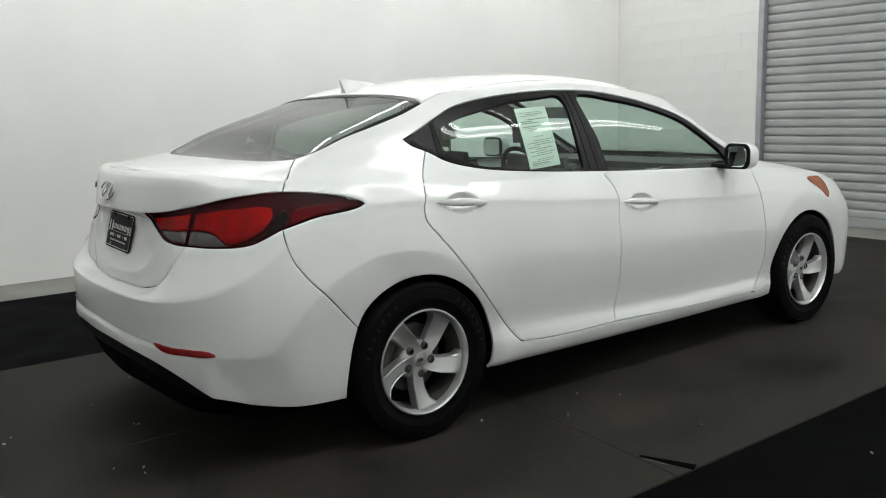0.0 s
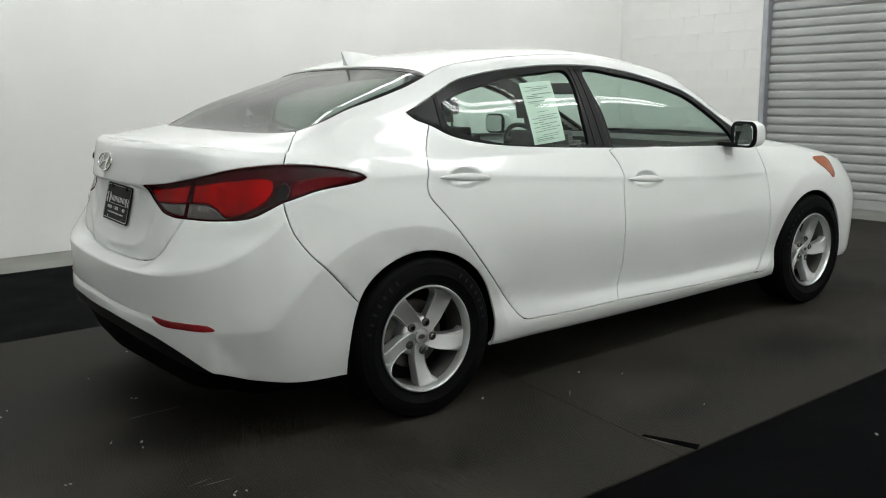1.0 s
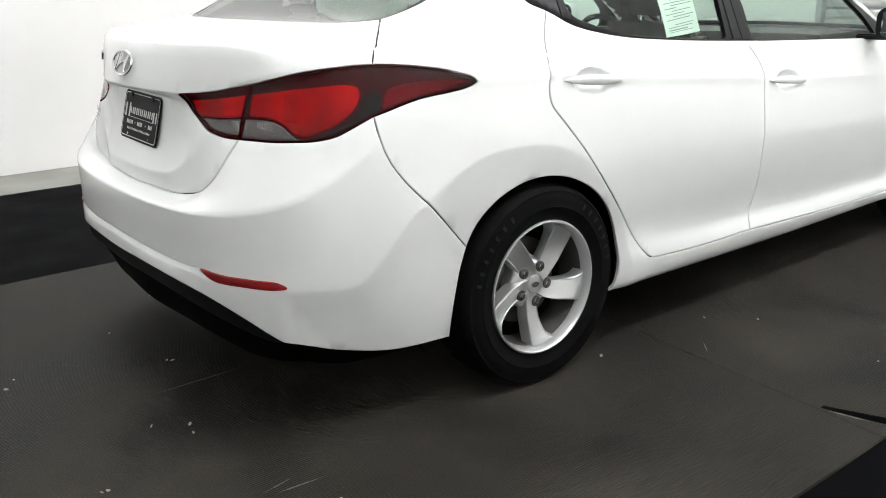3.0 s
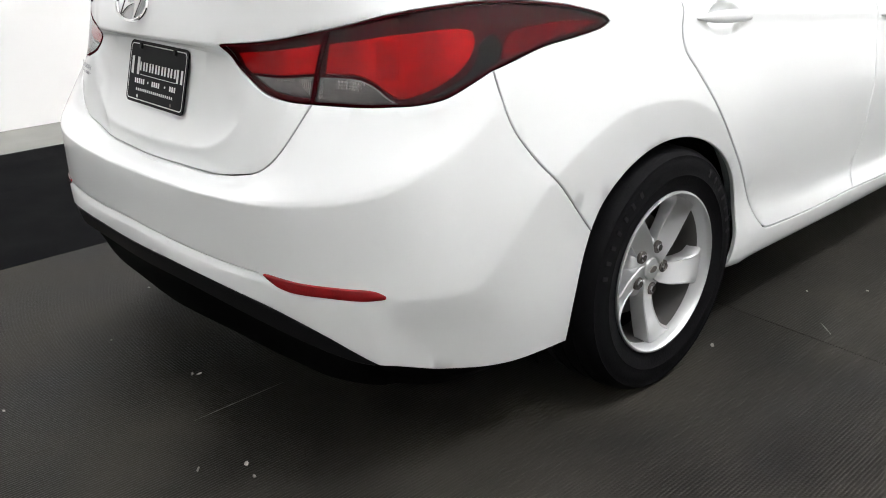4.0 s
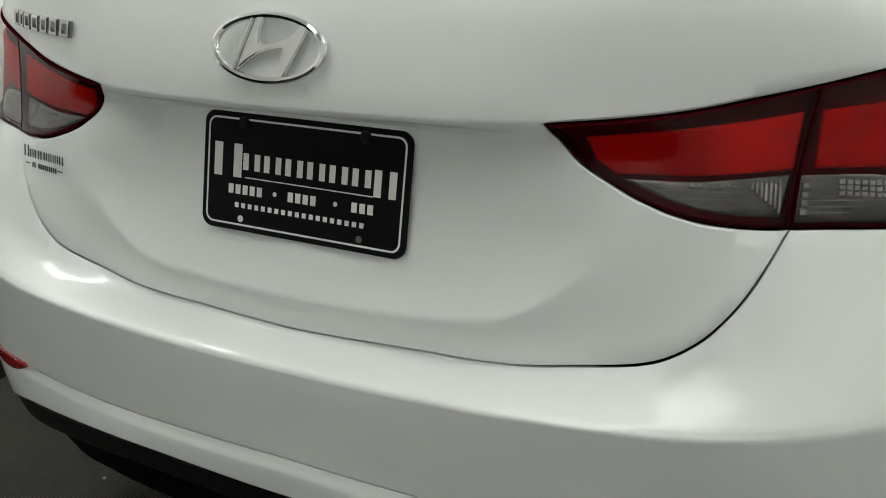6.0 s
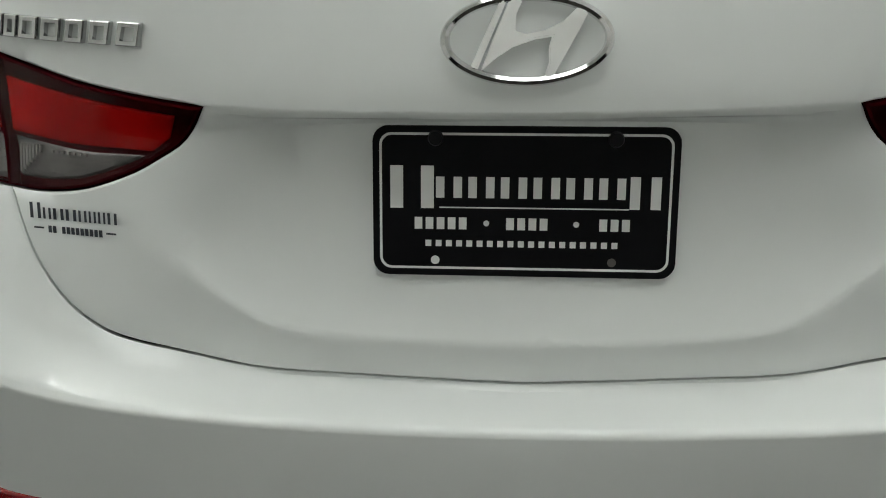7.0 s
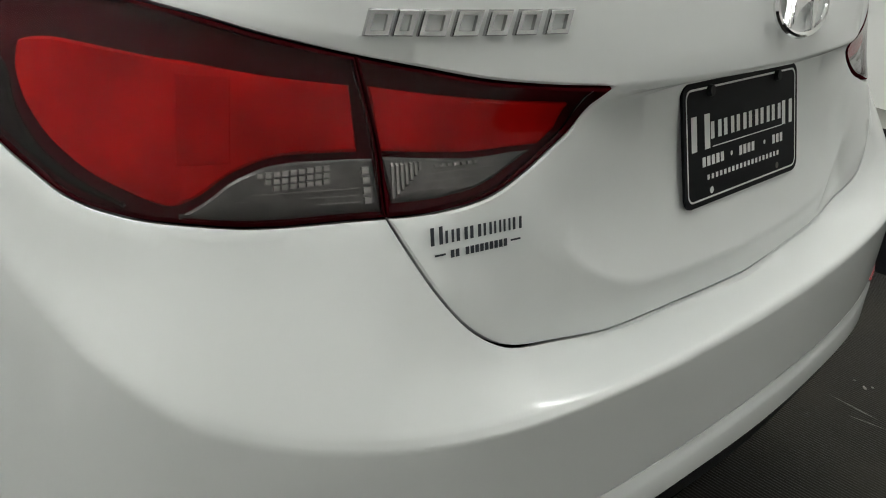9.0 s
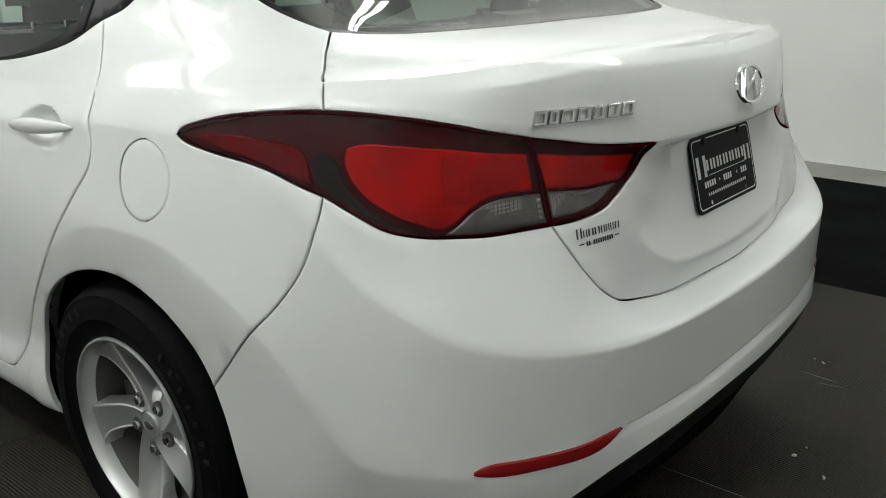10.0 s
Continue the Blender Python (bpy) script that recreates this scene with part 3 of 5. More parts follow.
    if (np.cross(b - a, c - a) * (a - CENTRE)).sum() < 0:
        faces = [f[::-1] for f in faces]
    return verts, faces


def join(*sheets):
    verts, faces = [], []
    for v, f in sheets:
        k = sum(len(x) for x in verts)
        verts.append(v)
        faces += [tuple(i + k for i in g) for g in f]
    return np.concatenate(verts), faces


def mirrored(sh):
    v, f = sh
    return v * [-1, 1, 1], [g[::-1] for g in f]


def panel(name, sh, mat, parent, label="", weld=True, angle=32):
    me = raw(name, *sh)
    if weld:
        bm = bmesh.new()
        bm.from_mesh(me)
        bmesh.ops.remove_doubles(bm, verts=bm.verts[:], dist=.0004)
        bm.to_mesh(me)
        bm.free()
    return mesh_part(name, me, mat, parent, label, angle)


def both(name, sh, mat, parent, label=""):
    return panel(name, sh, mat, parent, label), panel(name, mirrored(sh), mat, parent, label)

# ---- room ----
XL, XR, YF, YB, H = -3.90, 3.81, 6.52, -4.8, 4.4
DOOR0, DOOR1 = -1.90, 1.90
MATL, MATR, BLACKL, BLACKR = -1.317, 1.69, -3.225, 3.42


def structure(name, bm, mat, label):
    return tagged(part(name, bm, mat), label, name.split("_")[0], kind="structure")


structure("floor", box(XL - .2, XR + .2, YB - .2, YF + .2, -.2, -.004), CONCRETE, "worn grey concrete floor of a photo bay")
structure("wall_west", box(XL - .2, XL, YB - .2, YF + .2, -.2, H), WALL, "smooth white painted wall beside the car")
structure("wall_east", box(XR, XR + .2, YB - .2, YF + .2, -.2, H), WALL, "smooth white painted wall beside the car")
# unseen wall, added at this distance to bounce light onto the tail
structure("wall_south", box(XL, XR, YB - .2, YB, -.2, H), WALL, "unseen white end wall that bounces light onto the tail")
wall_north = structure("wall_north", box(XL, DOOR0 - .06, YF + .006, YF + .2, -.2, H), BLOCK, "white painted concrete block wall beside the roller door")
structure("wall_north_east", box(DOOR1 + .06, XR, YF, YF + .2, -.2, H), BLOCK, "white painted block wall beside the roller door")
structure("lintel", box(DOOR0 - .06, DOOR1 + .06, YF, YF + .2, 3.3, H), BLOCK, "white painted lintel over the roller door")
# out of view; height and white chosen so that it bounces lamp light down
structure("ceiling", box(XL - .2, XR + .2, YB - .2, YF + .2, H, H + .2), CEILING, "unseen white ceiling that throws light back down")

# rubber coverings on both sides of the middle mat, and the middle mat in two lengths
tagged(part("black_floor_mat", box(BLACKL, MATL + .10, YB + .1, YF - .9, -.004, -.001, .001), BLACKMAT), "flat black rubber matting along the wall", "mat")
tagged(part("black_floor_mat", box(MATR - .10, BLACKR, YB + .1, YF - .9, -.004, -.001, .001), BLACKMAT), "flat black rubber matting along the wall", "mat")


def seam_y(x):
    return .62 - .105 * x


def ribbed_mat(name, y0, y1, label):
    """A mat of fine ribs that run along the bay; y0 and y1 give its ends."""
    pitch, high = .0085, .0008
    xs = np.arange(MATL, MATR, pitch / 4)
    prof = np.array([0, high, high, 0])[np.arange(len(xs)) % 4] + .0045
    prof[0] = prof[-1] = -.001
    n = 5
    verts, faces = [], []
    for k in range(n):
        for x, z in zip(xs, prof):
            a, b = y0(x), y1(x)
            y = a + (b - a) * k / (n - 1)
            verts.append((x + .006 * math.sin(y * 1.3) * (x > 0), y, z))
    m = len(xs)
    for k in range(n - 1):
        for i in range(m - 1):
            a = k * m + i
            faces.append((a, a + 1, a + 1 + m, a + m))
    for k in (0, n - 1):  # end edges
        start = len(verts)
        verts += [(x, verts[k * m + i][1], -.001) for i, x in enumerate(xs)]
        for i in range(m - 1):
            f = (k * m + i, start + i, start + i + 1, k * m + i + 1)
            faces.append(f if k == 0 else f[::-1])
    return tagged(mesh_part(name, raw(name, verts, faces), MAT), label, "mat")


ribbed_mat("ribbed_floor_mat", lambda x: -4.6, lambda x: seam_y(x) - .002, "dusty dark grey ribbed rubber mat under the car")
ribbed_mat("ribbed_floor_mat", lambda x: seam_y(x) + .002, lambda x: 5.9, "dusty dark grey ribbed rubber mat by the roller door")


def flap():
    """Curled corner where the two lengths meet at the edge."""
    verts, faces = [], []
    n, m = 14, 8
    for i in range(n):
        u = i / (n - 1)
        for j in range(m):
            v = j / (m - 1)
            up = .018 * v ** .7 * (.25 + .75 * u) * (1 if v < .8 else .8) + .002
            verts.append((1.50 + .20 * u, .478 + .055 * u + (v - .5) * (.012 + .006 * u), .004 + up))
    for i in range(n - 1):
        for j in range(m - 1):
            a = i * m + j
            faces.append((a, a + m, a + m + 1, a + 1))
    return raw("mat_fold", verts, faces)


# black in place of the mat's grey: the fold's shadow is in its colour
tagged(mesh_part("mat_fold", flap(), BLACKMAT, None, "", 60), "curled and torn corner of the mat, black for the shadow it casts", "mat fold")

# grit and scuffs on the mats
random.seed(4)
GRIT = [(-.262, -1.266), (-.202, -1.296), (-.76, -.63), (.45, -.968), (-.076, -.827), (2.02, 1.126), (1.448, .912), (.595, -1.253), (1.006, -.811),
        (.402, -.938), (.328, -1.028), (.84, .272), (1.008, .93), (.862, .80), (-.438, -.908), (.989, -.86)]
# the fourth is the pale strip along the mat fold
SCUFFS = [(.875, -.925, .885, -.80, .003), (.144, -.956, .142, -.665, .003), (.836, -.865, .854, -.956, .002), (1.52, .47, 1.63, .497, .004), (1.0, .62, 1.06, .56, .003)]
grit = bmesh.new()
for x, y in GRIT:
    for _ in range(random.choice((1, 1, 2))):
        r = random.uniform(.003, .006)
        mm = Matrix.Translation((x + random.uniform(-.012, .012), y + random.uniform(-.012, .012), .0066)) @ Euler((random.random(), random.random(), random.random() * 6)).to_matrix().to_4x4() @ Matrix.Diagonal((r * 1.6, r, r * .5, 1))
        bmesh.ops.create_icosphere(grit, subdivisions=1, radius=1, matrix=mm)
tagged(part("floor_grit", grit, DEBRIS), "pale crumbs of grit scattered on the mat", "grit", kind="stuff")
scuffs = bmesh.new()
for x0, y0, x1, y1, w in SCUFFS:
    a, b = Vector((x0, y0, 0)), Vector((x1, y1, 0))
    side = Vector((-(b - a).y, (b - a).x, 0)).normalized() * w
    pts = [a, a.lerp(b, .3) + side, a.lerp(b, .7) + side * .8, b, a.lerp(b, .65) - side * .7, a.lerp(b, .25) - side * .5]
    scuffs.faces.new([scuffs.verts.new((p.x, p.y, .0062)) for p in pts])
tagged(part("floor_scuffs", scuffs, SCRATCH), "thin pale scrape marks on the dark mat and a pale strip along its fold", "scuff", kind="stuff")

# roller door: slats in two rails over a bottom bar
door = tagged(new("roller_door"), "closed grey steel roller door with horizontal slats", "door")
PITCH = .0905


def slat_mesh():
    prof = [(.020, 0), (.009, .003), (.002, .011), (.0, .024), (.0, .058), (.003, .070), (.011, .076), (.017, .081), (.017, .0905)]
    half = (DOOR1 - DOOR0) / 2
    verts = [(x, y, z) for x in (-half, half) for y, z in prof]
    k = len(prof)
    me = raw("slat", verts, [(i, i + k, i + k + 1, i + 1) for i in range(k - 1)])
    me.materials.append(GREYDOOR)
    me.polygons.foreach_set("use_smooth", [True] * len(me.polygons))
    me.set_sharp_from_angle(angle=radians(50))
    return me


slat = slat_mesh()
random.seed(7)
for i in range(36):
    ob = new("slat", slat)
    ob.parent = door
    ob.location = ((DOOR0 + DOOR1) / 2, YF + .06 + random.uniform(-.003, .003), .085 + PITCH * i)
    ob.rotation_euler = (random.uniform(-.02, .02), random.uniform(-.0006, .0006), 0)
part("bottom_bar", box(DOOR0, DOOR1, YF + .045, YF + .10, -.004, .088, .006), GREYDOOR, door, "pale grey bottom bar")
for x in (DOOR0 - .055, DOOR1 - .005):
    part("guide_rail", box(x, x + .06, YF - .012, YF + .12, -.004, 3.3, .004), STEEL, door, "blue-grey steel guide rail")
part("backing", box(DOOR0, DOOR1, YF + .11, YF + .13, -.004, 3.3), LINER, door)

# fluorescent battens hung along both side walls, open above so that they light the ceiling too
def batten(x, y, z):
    lamp = tagged(new("fluorescent_batten"), "white twin-tube fluorescent batten hung below the ceiling", "lamp", "battens along the walls")
    lamp.matrix_world = pose(x, y, z)
    smooth_part("housing", box(-.030, .030, -1.2, 1.2, -.005, .045, .008), FIXTURE, lamp)
    for dx in (-.078, .078):
        tube = bmesh.new()
        bmesh.ops.create_cone(tube, cap_ends=True, segments=16, radius1=.036, radius2=.036, depth=2.34, matrix=pose(dx, 0, .01, 90, 0, 0))
        smooth_part("tube", tube, TUBE, lamp, "lit fluorescent tube", 40)
    for y0 in (-1.2, 1.17):
        part("end_cap", box(-.118, .118, y0, y0 + .03, -.03, .05, .004), FIXTURE, lamp)
    for y0 in (-.8, .8):
        part("hanger", box(-.004, .004, y0 - .004, y0 + .004, .045, H - z), STEEL, lamp)
    return lamp


LAMP_X, LAMP_Z = 2.42, 3.62
first = batten(-LAMP_X, 2.15, LAMP_Z)
for x, y in ((-LAMP_X, -.50), (-LAMP_X, 4.75), (LAMP_X, -.50), (LAMP_X, 2.15), (LAMP_X, 4.75)):
    copy_thing(first, pose(x, y, LAMP_Z))
# added fill panel, not a lamp of the bay: lights the tail from above
fill_panel = tagged(new("fill_light"), "added fill panel out of view that lights the tail from above", "lamp")
fill_panel.location = (0, -2.1, H - .16)
part("diffuser", box(-.68, .68, -1.2, 1.2, 0, .02), FILL_GLOW, fill_panel, "glowing face of the added fill panel")
for x0, x1, y0, y1 in ((-.72, -.68, -1.24, 1.24), (.68, .72, -1.24, 1.24), (-.68, .68, -1.24, -1.2), (-.68, .68, 1.2, 1.24)):
    part("frame", box(x0, x1, y0, y1, -.012, .16), FIXTURE, fill_panel)

# blocks of the end wall
bl, bh = .398, .198
me = bpy.data.meshes.new("block")
bm = box(-bl / 2 - .0006, bl / 2 + .0006, -.012, .012, -bh / 2 - .0006, bh / 2 + .0006)
front = [e for e in bm.edges if all(v.co.y < 0 for v in e.verts)]
bmesh.ops.bevel(bm, geom=front, offset=.0008, segments=1, affect='EDGES')
bm.to_mesh(me)
bm.free()
me.materials.append(BLOCK)
half_me = me.copy()
half_me.transform(Matrix.Diagonal((.5, 1, 1, 1)))
random.seed(3)
for row in range(18):
    x = DOOR0 - .06
    k = 0
    while x > XL + .05:
        short = row % 2 == 1 and k == 0
        w = .2 if short else .4
        if x - w < XL - .02:
            break
        ob = new("block", half_me if short else me)
        ob.parent = wall_north
        ob.location = (x - w / 2, YF + .006 + random.uniform(-.0005, .0005), .1 + .2 * row)
        x -= w
        k += 1

# ---- lines of the car: run round the plan and height ----
LAMP_TOP = [(.316, .921), (.40, .927), (.47, .934), (.55, .946), (.63, .957), (.73, .972), (.83, .986), (.93, .997), (1.02, 1.003), (1.08, 1.003), (1.15, .998), (1.255, .984), (1.325, .967), (1.358, .955), (1.367, .944)]
LAMP_LOW = [(.316, .921), (.330, .904), (.352, .881), (.388, .861), (.410, .8505), (.44, .8405), (.48, .8305), (.53, .8245), (.60, .822), (.72, .822), (.81, .824), (.89, .8265), (.945, .836), (1.0, .858), (1.05, .879), (1.10, .893), (1.18, .9115), (1.28, .9235), (1.345, .934), (1.367, .944)]
SPLIT = [(.600, .822), (.609, .880), (.621, .920), (.635, .9577)]
LID_SEAM = [(0, .647), (.15, .646), (.25, .645), (.315, .650), (.38, .661), (.43, .673), (.465, .686), (.505, .711), (.545, .751), (.575, .789), (.600, .822)]
BUMPER_SEAM = [(1.050, .879), (1.055, .83), (1.073, .775), (1.12, .705), (1.195, .625), (1.308, .500)]
SKIRT = [(0, .452), (.20, .450), (.40, .437), (.545, .413), (.65, .376), (.765, .313)]
SKIRT_END = [(.765, .313), (.84, .294), (.915, .272), (1.07, .243), (1.263, .236)]
ARCH_BACK = [(1.263, .236), (1.266, .30), (1.275, .37), (1.2895, .44), (1.308, .500)]
ARCH_RISE = [(1.308, .500), (1.335, .550), (1.371, .588), (1.4104, .6152)]
DOOR_BACK = [(1.645, .9935), (1.632, .95), (1.618, .90), (1.622, .86), (1.67, .80), (1.735, .725), (1.85, .585), (2.0, .405), (2.07, .325), (2.10, .306), (2.14, .301)]
DOOR_LOW = [(2.14, .301), (2.336, .294), (2.655, .297)]
DOOR_MID = [(2.64, .9665), (2.675, .92), (2.690, .87), (2.682, .763), (2.680, .60), (2.684, .443), (2.655, .297)]
DOOR_LOW_FRONT = [(2.655, .297), (3.1, .283), (3.66, .269), (3.73, .272)]
DOOR_FRONT = [(3.78, .9312), (3.808, .79), (3.822, .66), (3.832, .453), (3.80, .345), (3.73, .272)]
FUEL = [(1.458, .928), (1.405, .912), (1.376, .872), (1.386, .820), (1.440, .786), (1.492, .802), (1.518, .852), (1.507, .902)]
REAR_ARCH, FRONT_ARCH, ARCH_R = (1.578, .30), (4.278, .30), .357


def line(pts, lo=None, hi=None, step=.012):
    """The smooth line, kept between two runs."""
    d = dense(pts, step)
    if lo is not None:
        e = [np.array([[x, np.interp(x, d[:, 0], d[:, 1])]]) for x in (lo, hi)]
        d = np.concatenate([e[0], d[(d[:, 0] > lo + .003) & (d[:, 0] < hi - .003)], e[1]])
    return d


def flip(p):
    return p[::-1]


def across(p):
    """The same line on the other side of the car."""
    return (np.asarray(p) * [-1, 1])[::-1]


def brim(s0, s1):
    """The shoulder between two runs, as a line of the lower and of the upper body."""
    s = np.linspace(s0, s1, max(2, int(abs(s1 - s0) / .015)))
    p = lower(s, np.full(len(s), TOP))
    return np.stack([s, p[:, 2]], -1), np.stack([p[:, 1], np.zeros(len(s))], -1)


def wide(pts):
    return [(y, w * WIDE) for y, w in pts]


def opposite(p):
    return np.asarray([(y, 12 * WIDE - w) for y, w in p])[::-1]


EDGE_AT = {s: lower(np.array([s]), np.array([TOP]))[0] for s in (1.090, 1.645, 2.64, 3.78, 4.95)}
SIDE_CUT = [(1.068, 1.0032), (1.076, 1.020), (1.090, EDGE_AT[1.090][2])]
BACK_LOW = wide([(-.388, 3.18), (-.43, 3.80), (-.462, 4.5), (-.478, 5.2), (-.482, 6.0)])
BACK_SIDE = wide([(.19, 3.70), (.05, 3.60), (-.10, 3.47), (-.213, 3.376), (-.30, 3.20), (-.388, 3.18)])
BACK_TOP = wide([(.19, 3.70), (.188, 4.3), (.182, 5.2), (.178, 6.0)])
LID_SIDE = [(EDGE_AT[1.090][1], 0.0)] + wide([(-.472, .5), (-.460, 1.0), (-.446, 1.5), (-.431, 2.0), (-.413, 2.55), (-.388, 3.18)])
PILLAR_CUT = [(EDGE_AT[1.645][1], 0.0)] + wide([(.062, .6), (.085, 1.25), (.113, 1.74)])
DLO_LOW = wide([(.113, 1.74), (.19, 1.36), (.347, 1.17), (.586, .98), (.917, .68), (1.085, .53), (1.40, .30), (1.70, .19), (2.0, .16), (2.20, .16)])
DLO_TIP = wide([(.031, 2.40), (.065, 2.02), (.113, 1.74)])
DLO_TOP = wide([(.031, 2.40), (.10, 2.58), (.20, 2.74), (.447, 3.08), (.82, 3.24), (1.04, 3.22), (1.375, 3.06), (1.67, 2.80), (1.964, 2.45), (2.12, 2.0), (2.20, 1.2), (2.20, .16)])
ROOF_SEAM = wide([(.19, 3.70), (.387, 3.90), (.76, 4.05), (1.02, 4.08), (1.30, 4.02), (1.50, 3.92)])
SCREEN_TOP = wide([(1.50, 3.92), (1.50, 5.0), (1.49, 6.0)])
SCREEN_SIDE = wide([(1.50, 3.92), (1.75, 3.75), (2.0, 3.55), (2.20, 3.2), (2.36, 2.4), (2.42, 1.6)])
SCREEN_LOW = wide([(2.42, 1.6), (2.46, 3.0), (2.49, 4.5), (2.50, 6.0)])
REAR_PANE = wide([(.20, 2.30), (.205, 1.60), (.285, 1.36), (.43, 1.17), (.65, 1.02), (.915, .82), (.945, 1.6), (.955, 2.86), (.80, 2.90), (.646, 2.84), (.404, 2.60), (.28, 2.44)])
FRONT_PANE = wide([(1.055, 2.86), (1.085, 1.7), (1.10, .68), (1.40, .44), (1.70, .32), (1.95, .28), (2.04, 1.0), (2.00, 1.9), (1.815, 2.42), (1.526, 2.74), (1.30, 2.84)])

# ---- car ----
car = tagged(new("car"), "white four-door saloon car parked on a dark rubber mat", "car")
LEAN = Matrix.Translation((0, 0, .85)) @ pose(0, 0, 0, 0, .42, 0) @ Matrix.Translation((0, 0, -.85))  # the body sits a little lower on one side
car.matrix_world = LEAN


def loop(pts, step=.012):
    """A closed smooth line, as one free edge."""
    p = list(pts)
    ext = p[-3:] + p + p[:3]
    d = dense(ext, .004)
    far = ((d - np.array(p[0])) ** 2).sum(1)
    i = int(np.argmin(far[:len(d) // 2]))
    j = i + 20 + int(np.argmin(far[i + 20:]))
    q = dense(d[i:j + 1], step)
    return q


def cornered(pts, step=.012):
    """A closed line with its corners kept."""
    p = np.array(list(pts) + [pts[0]], float)
    return np.concatenate([dense(p[k:k + 2], step)[:-1] for k in range(len(p) - 1)] + [p[-1:]])


def rounded_off(pts, step=.006):
    """A closed line whose corners are cut round."""
    p = np.array(pts, float)
    for _ in range(3):
        q = np.roll(p, -1, 0)
        p = np.stack([p * .8 + q * .2, p * .2 + q * .8], 1).reshape(-1, 2)
    return cornered([tuple(v) for v in p], step)


bar_low, bar_up = brim(0, 1.090)
rim_line = lower(bar_low[:, 0], np.full(len(bar_low), TOP))
lid_edge_right = [(line(LID_SEAM), True), (flip(line(LAMP_LOW, .316, .600)), True), (line(LAMP_TOP, .316, 1.068), True), (dense(SIDE_CUT), True)]
lid_edge_left = [(across(p), f) for p, f in reversed(lid_edge_right)]
face = sheet(lid_edge_right + [(flip(bar_low), False), (across(flip(bar_low)), False)] + lid_edge_left, run_height, step=.012, gap=.003, folds=[FOLD_LINE[4:46], across(FOLD_LINE[4:46])])
deck = sheet([(dense(LID_SIDE), True), (dense(BACK_LOW), True), (opposite(dense(BACK_LOW)), True), (opposite(dense(LID_SIDE)), True),
              (opposite(bar_up), False, flip(rim_line * [-1, 1, 1])), (bar_up, False, rim_line)], along_across, step=.013)
lid = panel("boot_lid", join(face, deck), PAINT, car, "white boot lid with a raised lip")

half = [(line(SKIRT), True), (dense(SKIRT_END), True), (dense(ARCH_BACK), True), (flip(dense(BUMPER_SEAM)), True),
        (flip(line(LAMP_LOW, .600, 1.050)), True), (flip(line(LID_SEAM)), True)]
fold = line([(0, .508), (.125, .503), (.25, .497), (.38, .493), (.495, .490)])
fold = np.concatenate([across(fold)[:-1], fold])
slit = np.concatenate([fold + [0, .0011], flip(fold) - [0, .0011]])
crest_s = np.linspace(-.86, .86, 173)
CREST = [np.stack([crest_s, lower(np.abs(crest_s), np.full(173, v))[:, 2]], -1) for v in (3.94, 4, 4.25, 4.5, 4.75, 5, 5.1, 5.22)]
panel("rear_bumper", sheet(half + [(across(p), f) for p, f in reversed(half)], run_height, step=.013, gap=.003, holes=[slit], folds=[ARCH_LINE, across(ARCH_LINE), CREST]), PAINT, car)
low = [(s, z) for s, z in ((0, .392), (.2, .390), (.40, .375), (.545, .352), (.65, .328), (.72, .313), (.765, .309))]
panel("valance", sheet([(across(line(low)), True), (line(low), True), (flip(line(SKIRT)), True), (across(flip(line(SKIRT))), True)], run_height, step=.03, lift=-.003), TRIM, car, "black plastic lower valance")

# sides
sill = [(dense([(1.9245, .218), (2.4, .215), (3.0, .215), (3.925, .225)]), True), (arc(*FRONT_ARCH, ARCH_R, 192, 173), True),
        (dense([(3.9237, .3435), (3.86, .30), (3.80, .268), (3.73, .262)]), True), (flip(dense(DOOR_LOW_FRONT) - [0, .0]), True), (flip(dense(DOOR_LOW)), True), (flip(dense(DOOR_BACK)), True)]
low_q, up_q = brim(1.090, 1.645)
quarter_low = [(dense(SIDE_CUT)[::-1], True), (line(LAMP_TOP, 1.068, 1.367), True), (flip(line(LAMP_LOW, 1.050, 1.367)), True), (dense(BUMPER_SEAM), True),
               (dense(ARCH_RISE), True), (arc(*REAR_ARCH, ARCH_R, 118, -13.5), True)] + sill + [(flip(low_q), False)]
quarter_up = sheet([(up_q, False), (dense(PILLAR_CUT), True), (flip(dense(DLO_TIP)), True), (dense(DLO_TOP), True), (dense([(2.20, .16 * WIDE), (2.30, .12 * WIDE), (2.42, 1.6 * WIDE)]), True),
                    (flip(dense(SCREEN_SIDE)), True), (flip(dense(ROOF_SEAM)), True), (dense(BACK_SIDE), True), (flip(dense(LID_SIDE)), True)], along_across, step=.022)
panel("quarter_panel", join(sheet(quarter_low, run_height, step=.013, folds=[ARCH_LINE]), quarter_up), PAINT, car)
fuel_line = loop(FUEL, .008)
panel("quarter_panel", mirrored(join(sheet(quarter_low, run_height, step=.013, holes=[fuel_line[:-1]], folds=[ARCH_LINE]), quarter_up)), PAINT, car)
mid = fuel_line.mean(0)
panel("fuel_flap", mirrored(sheet([(mid + (fuel_line - mid) * .972, True)], run_height, step=.02, gap=.001)), PAINT, car, "round white fuel filler flap")

low_d, up_d = brim(1.645, 2.64)
CUPS = [[np.stack([np.linspace(s0 - .100, s0 + .100, 41), np.full(41, z0 + .005 * k)], -1) for k in range(-10, 11)] for s0, z0 in HANDLES]
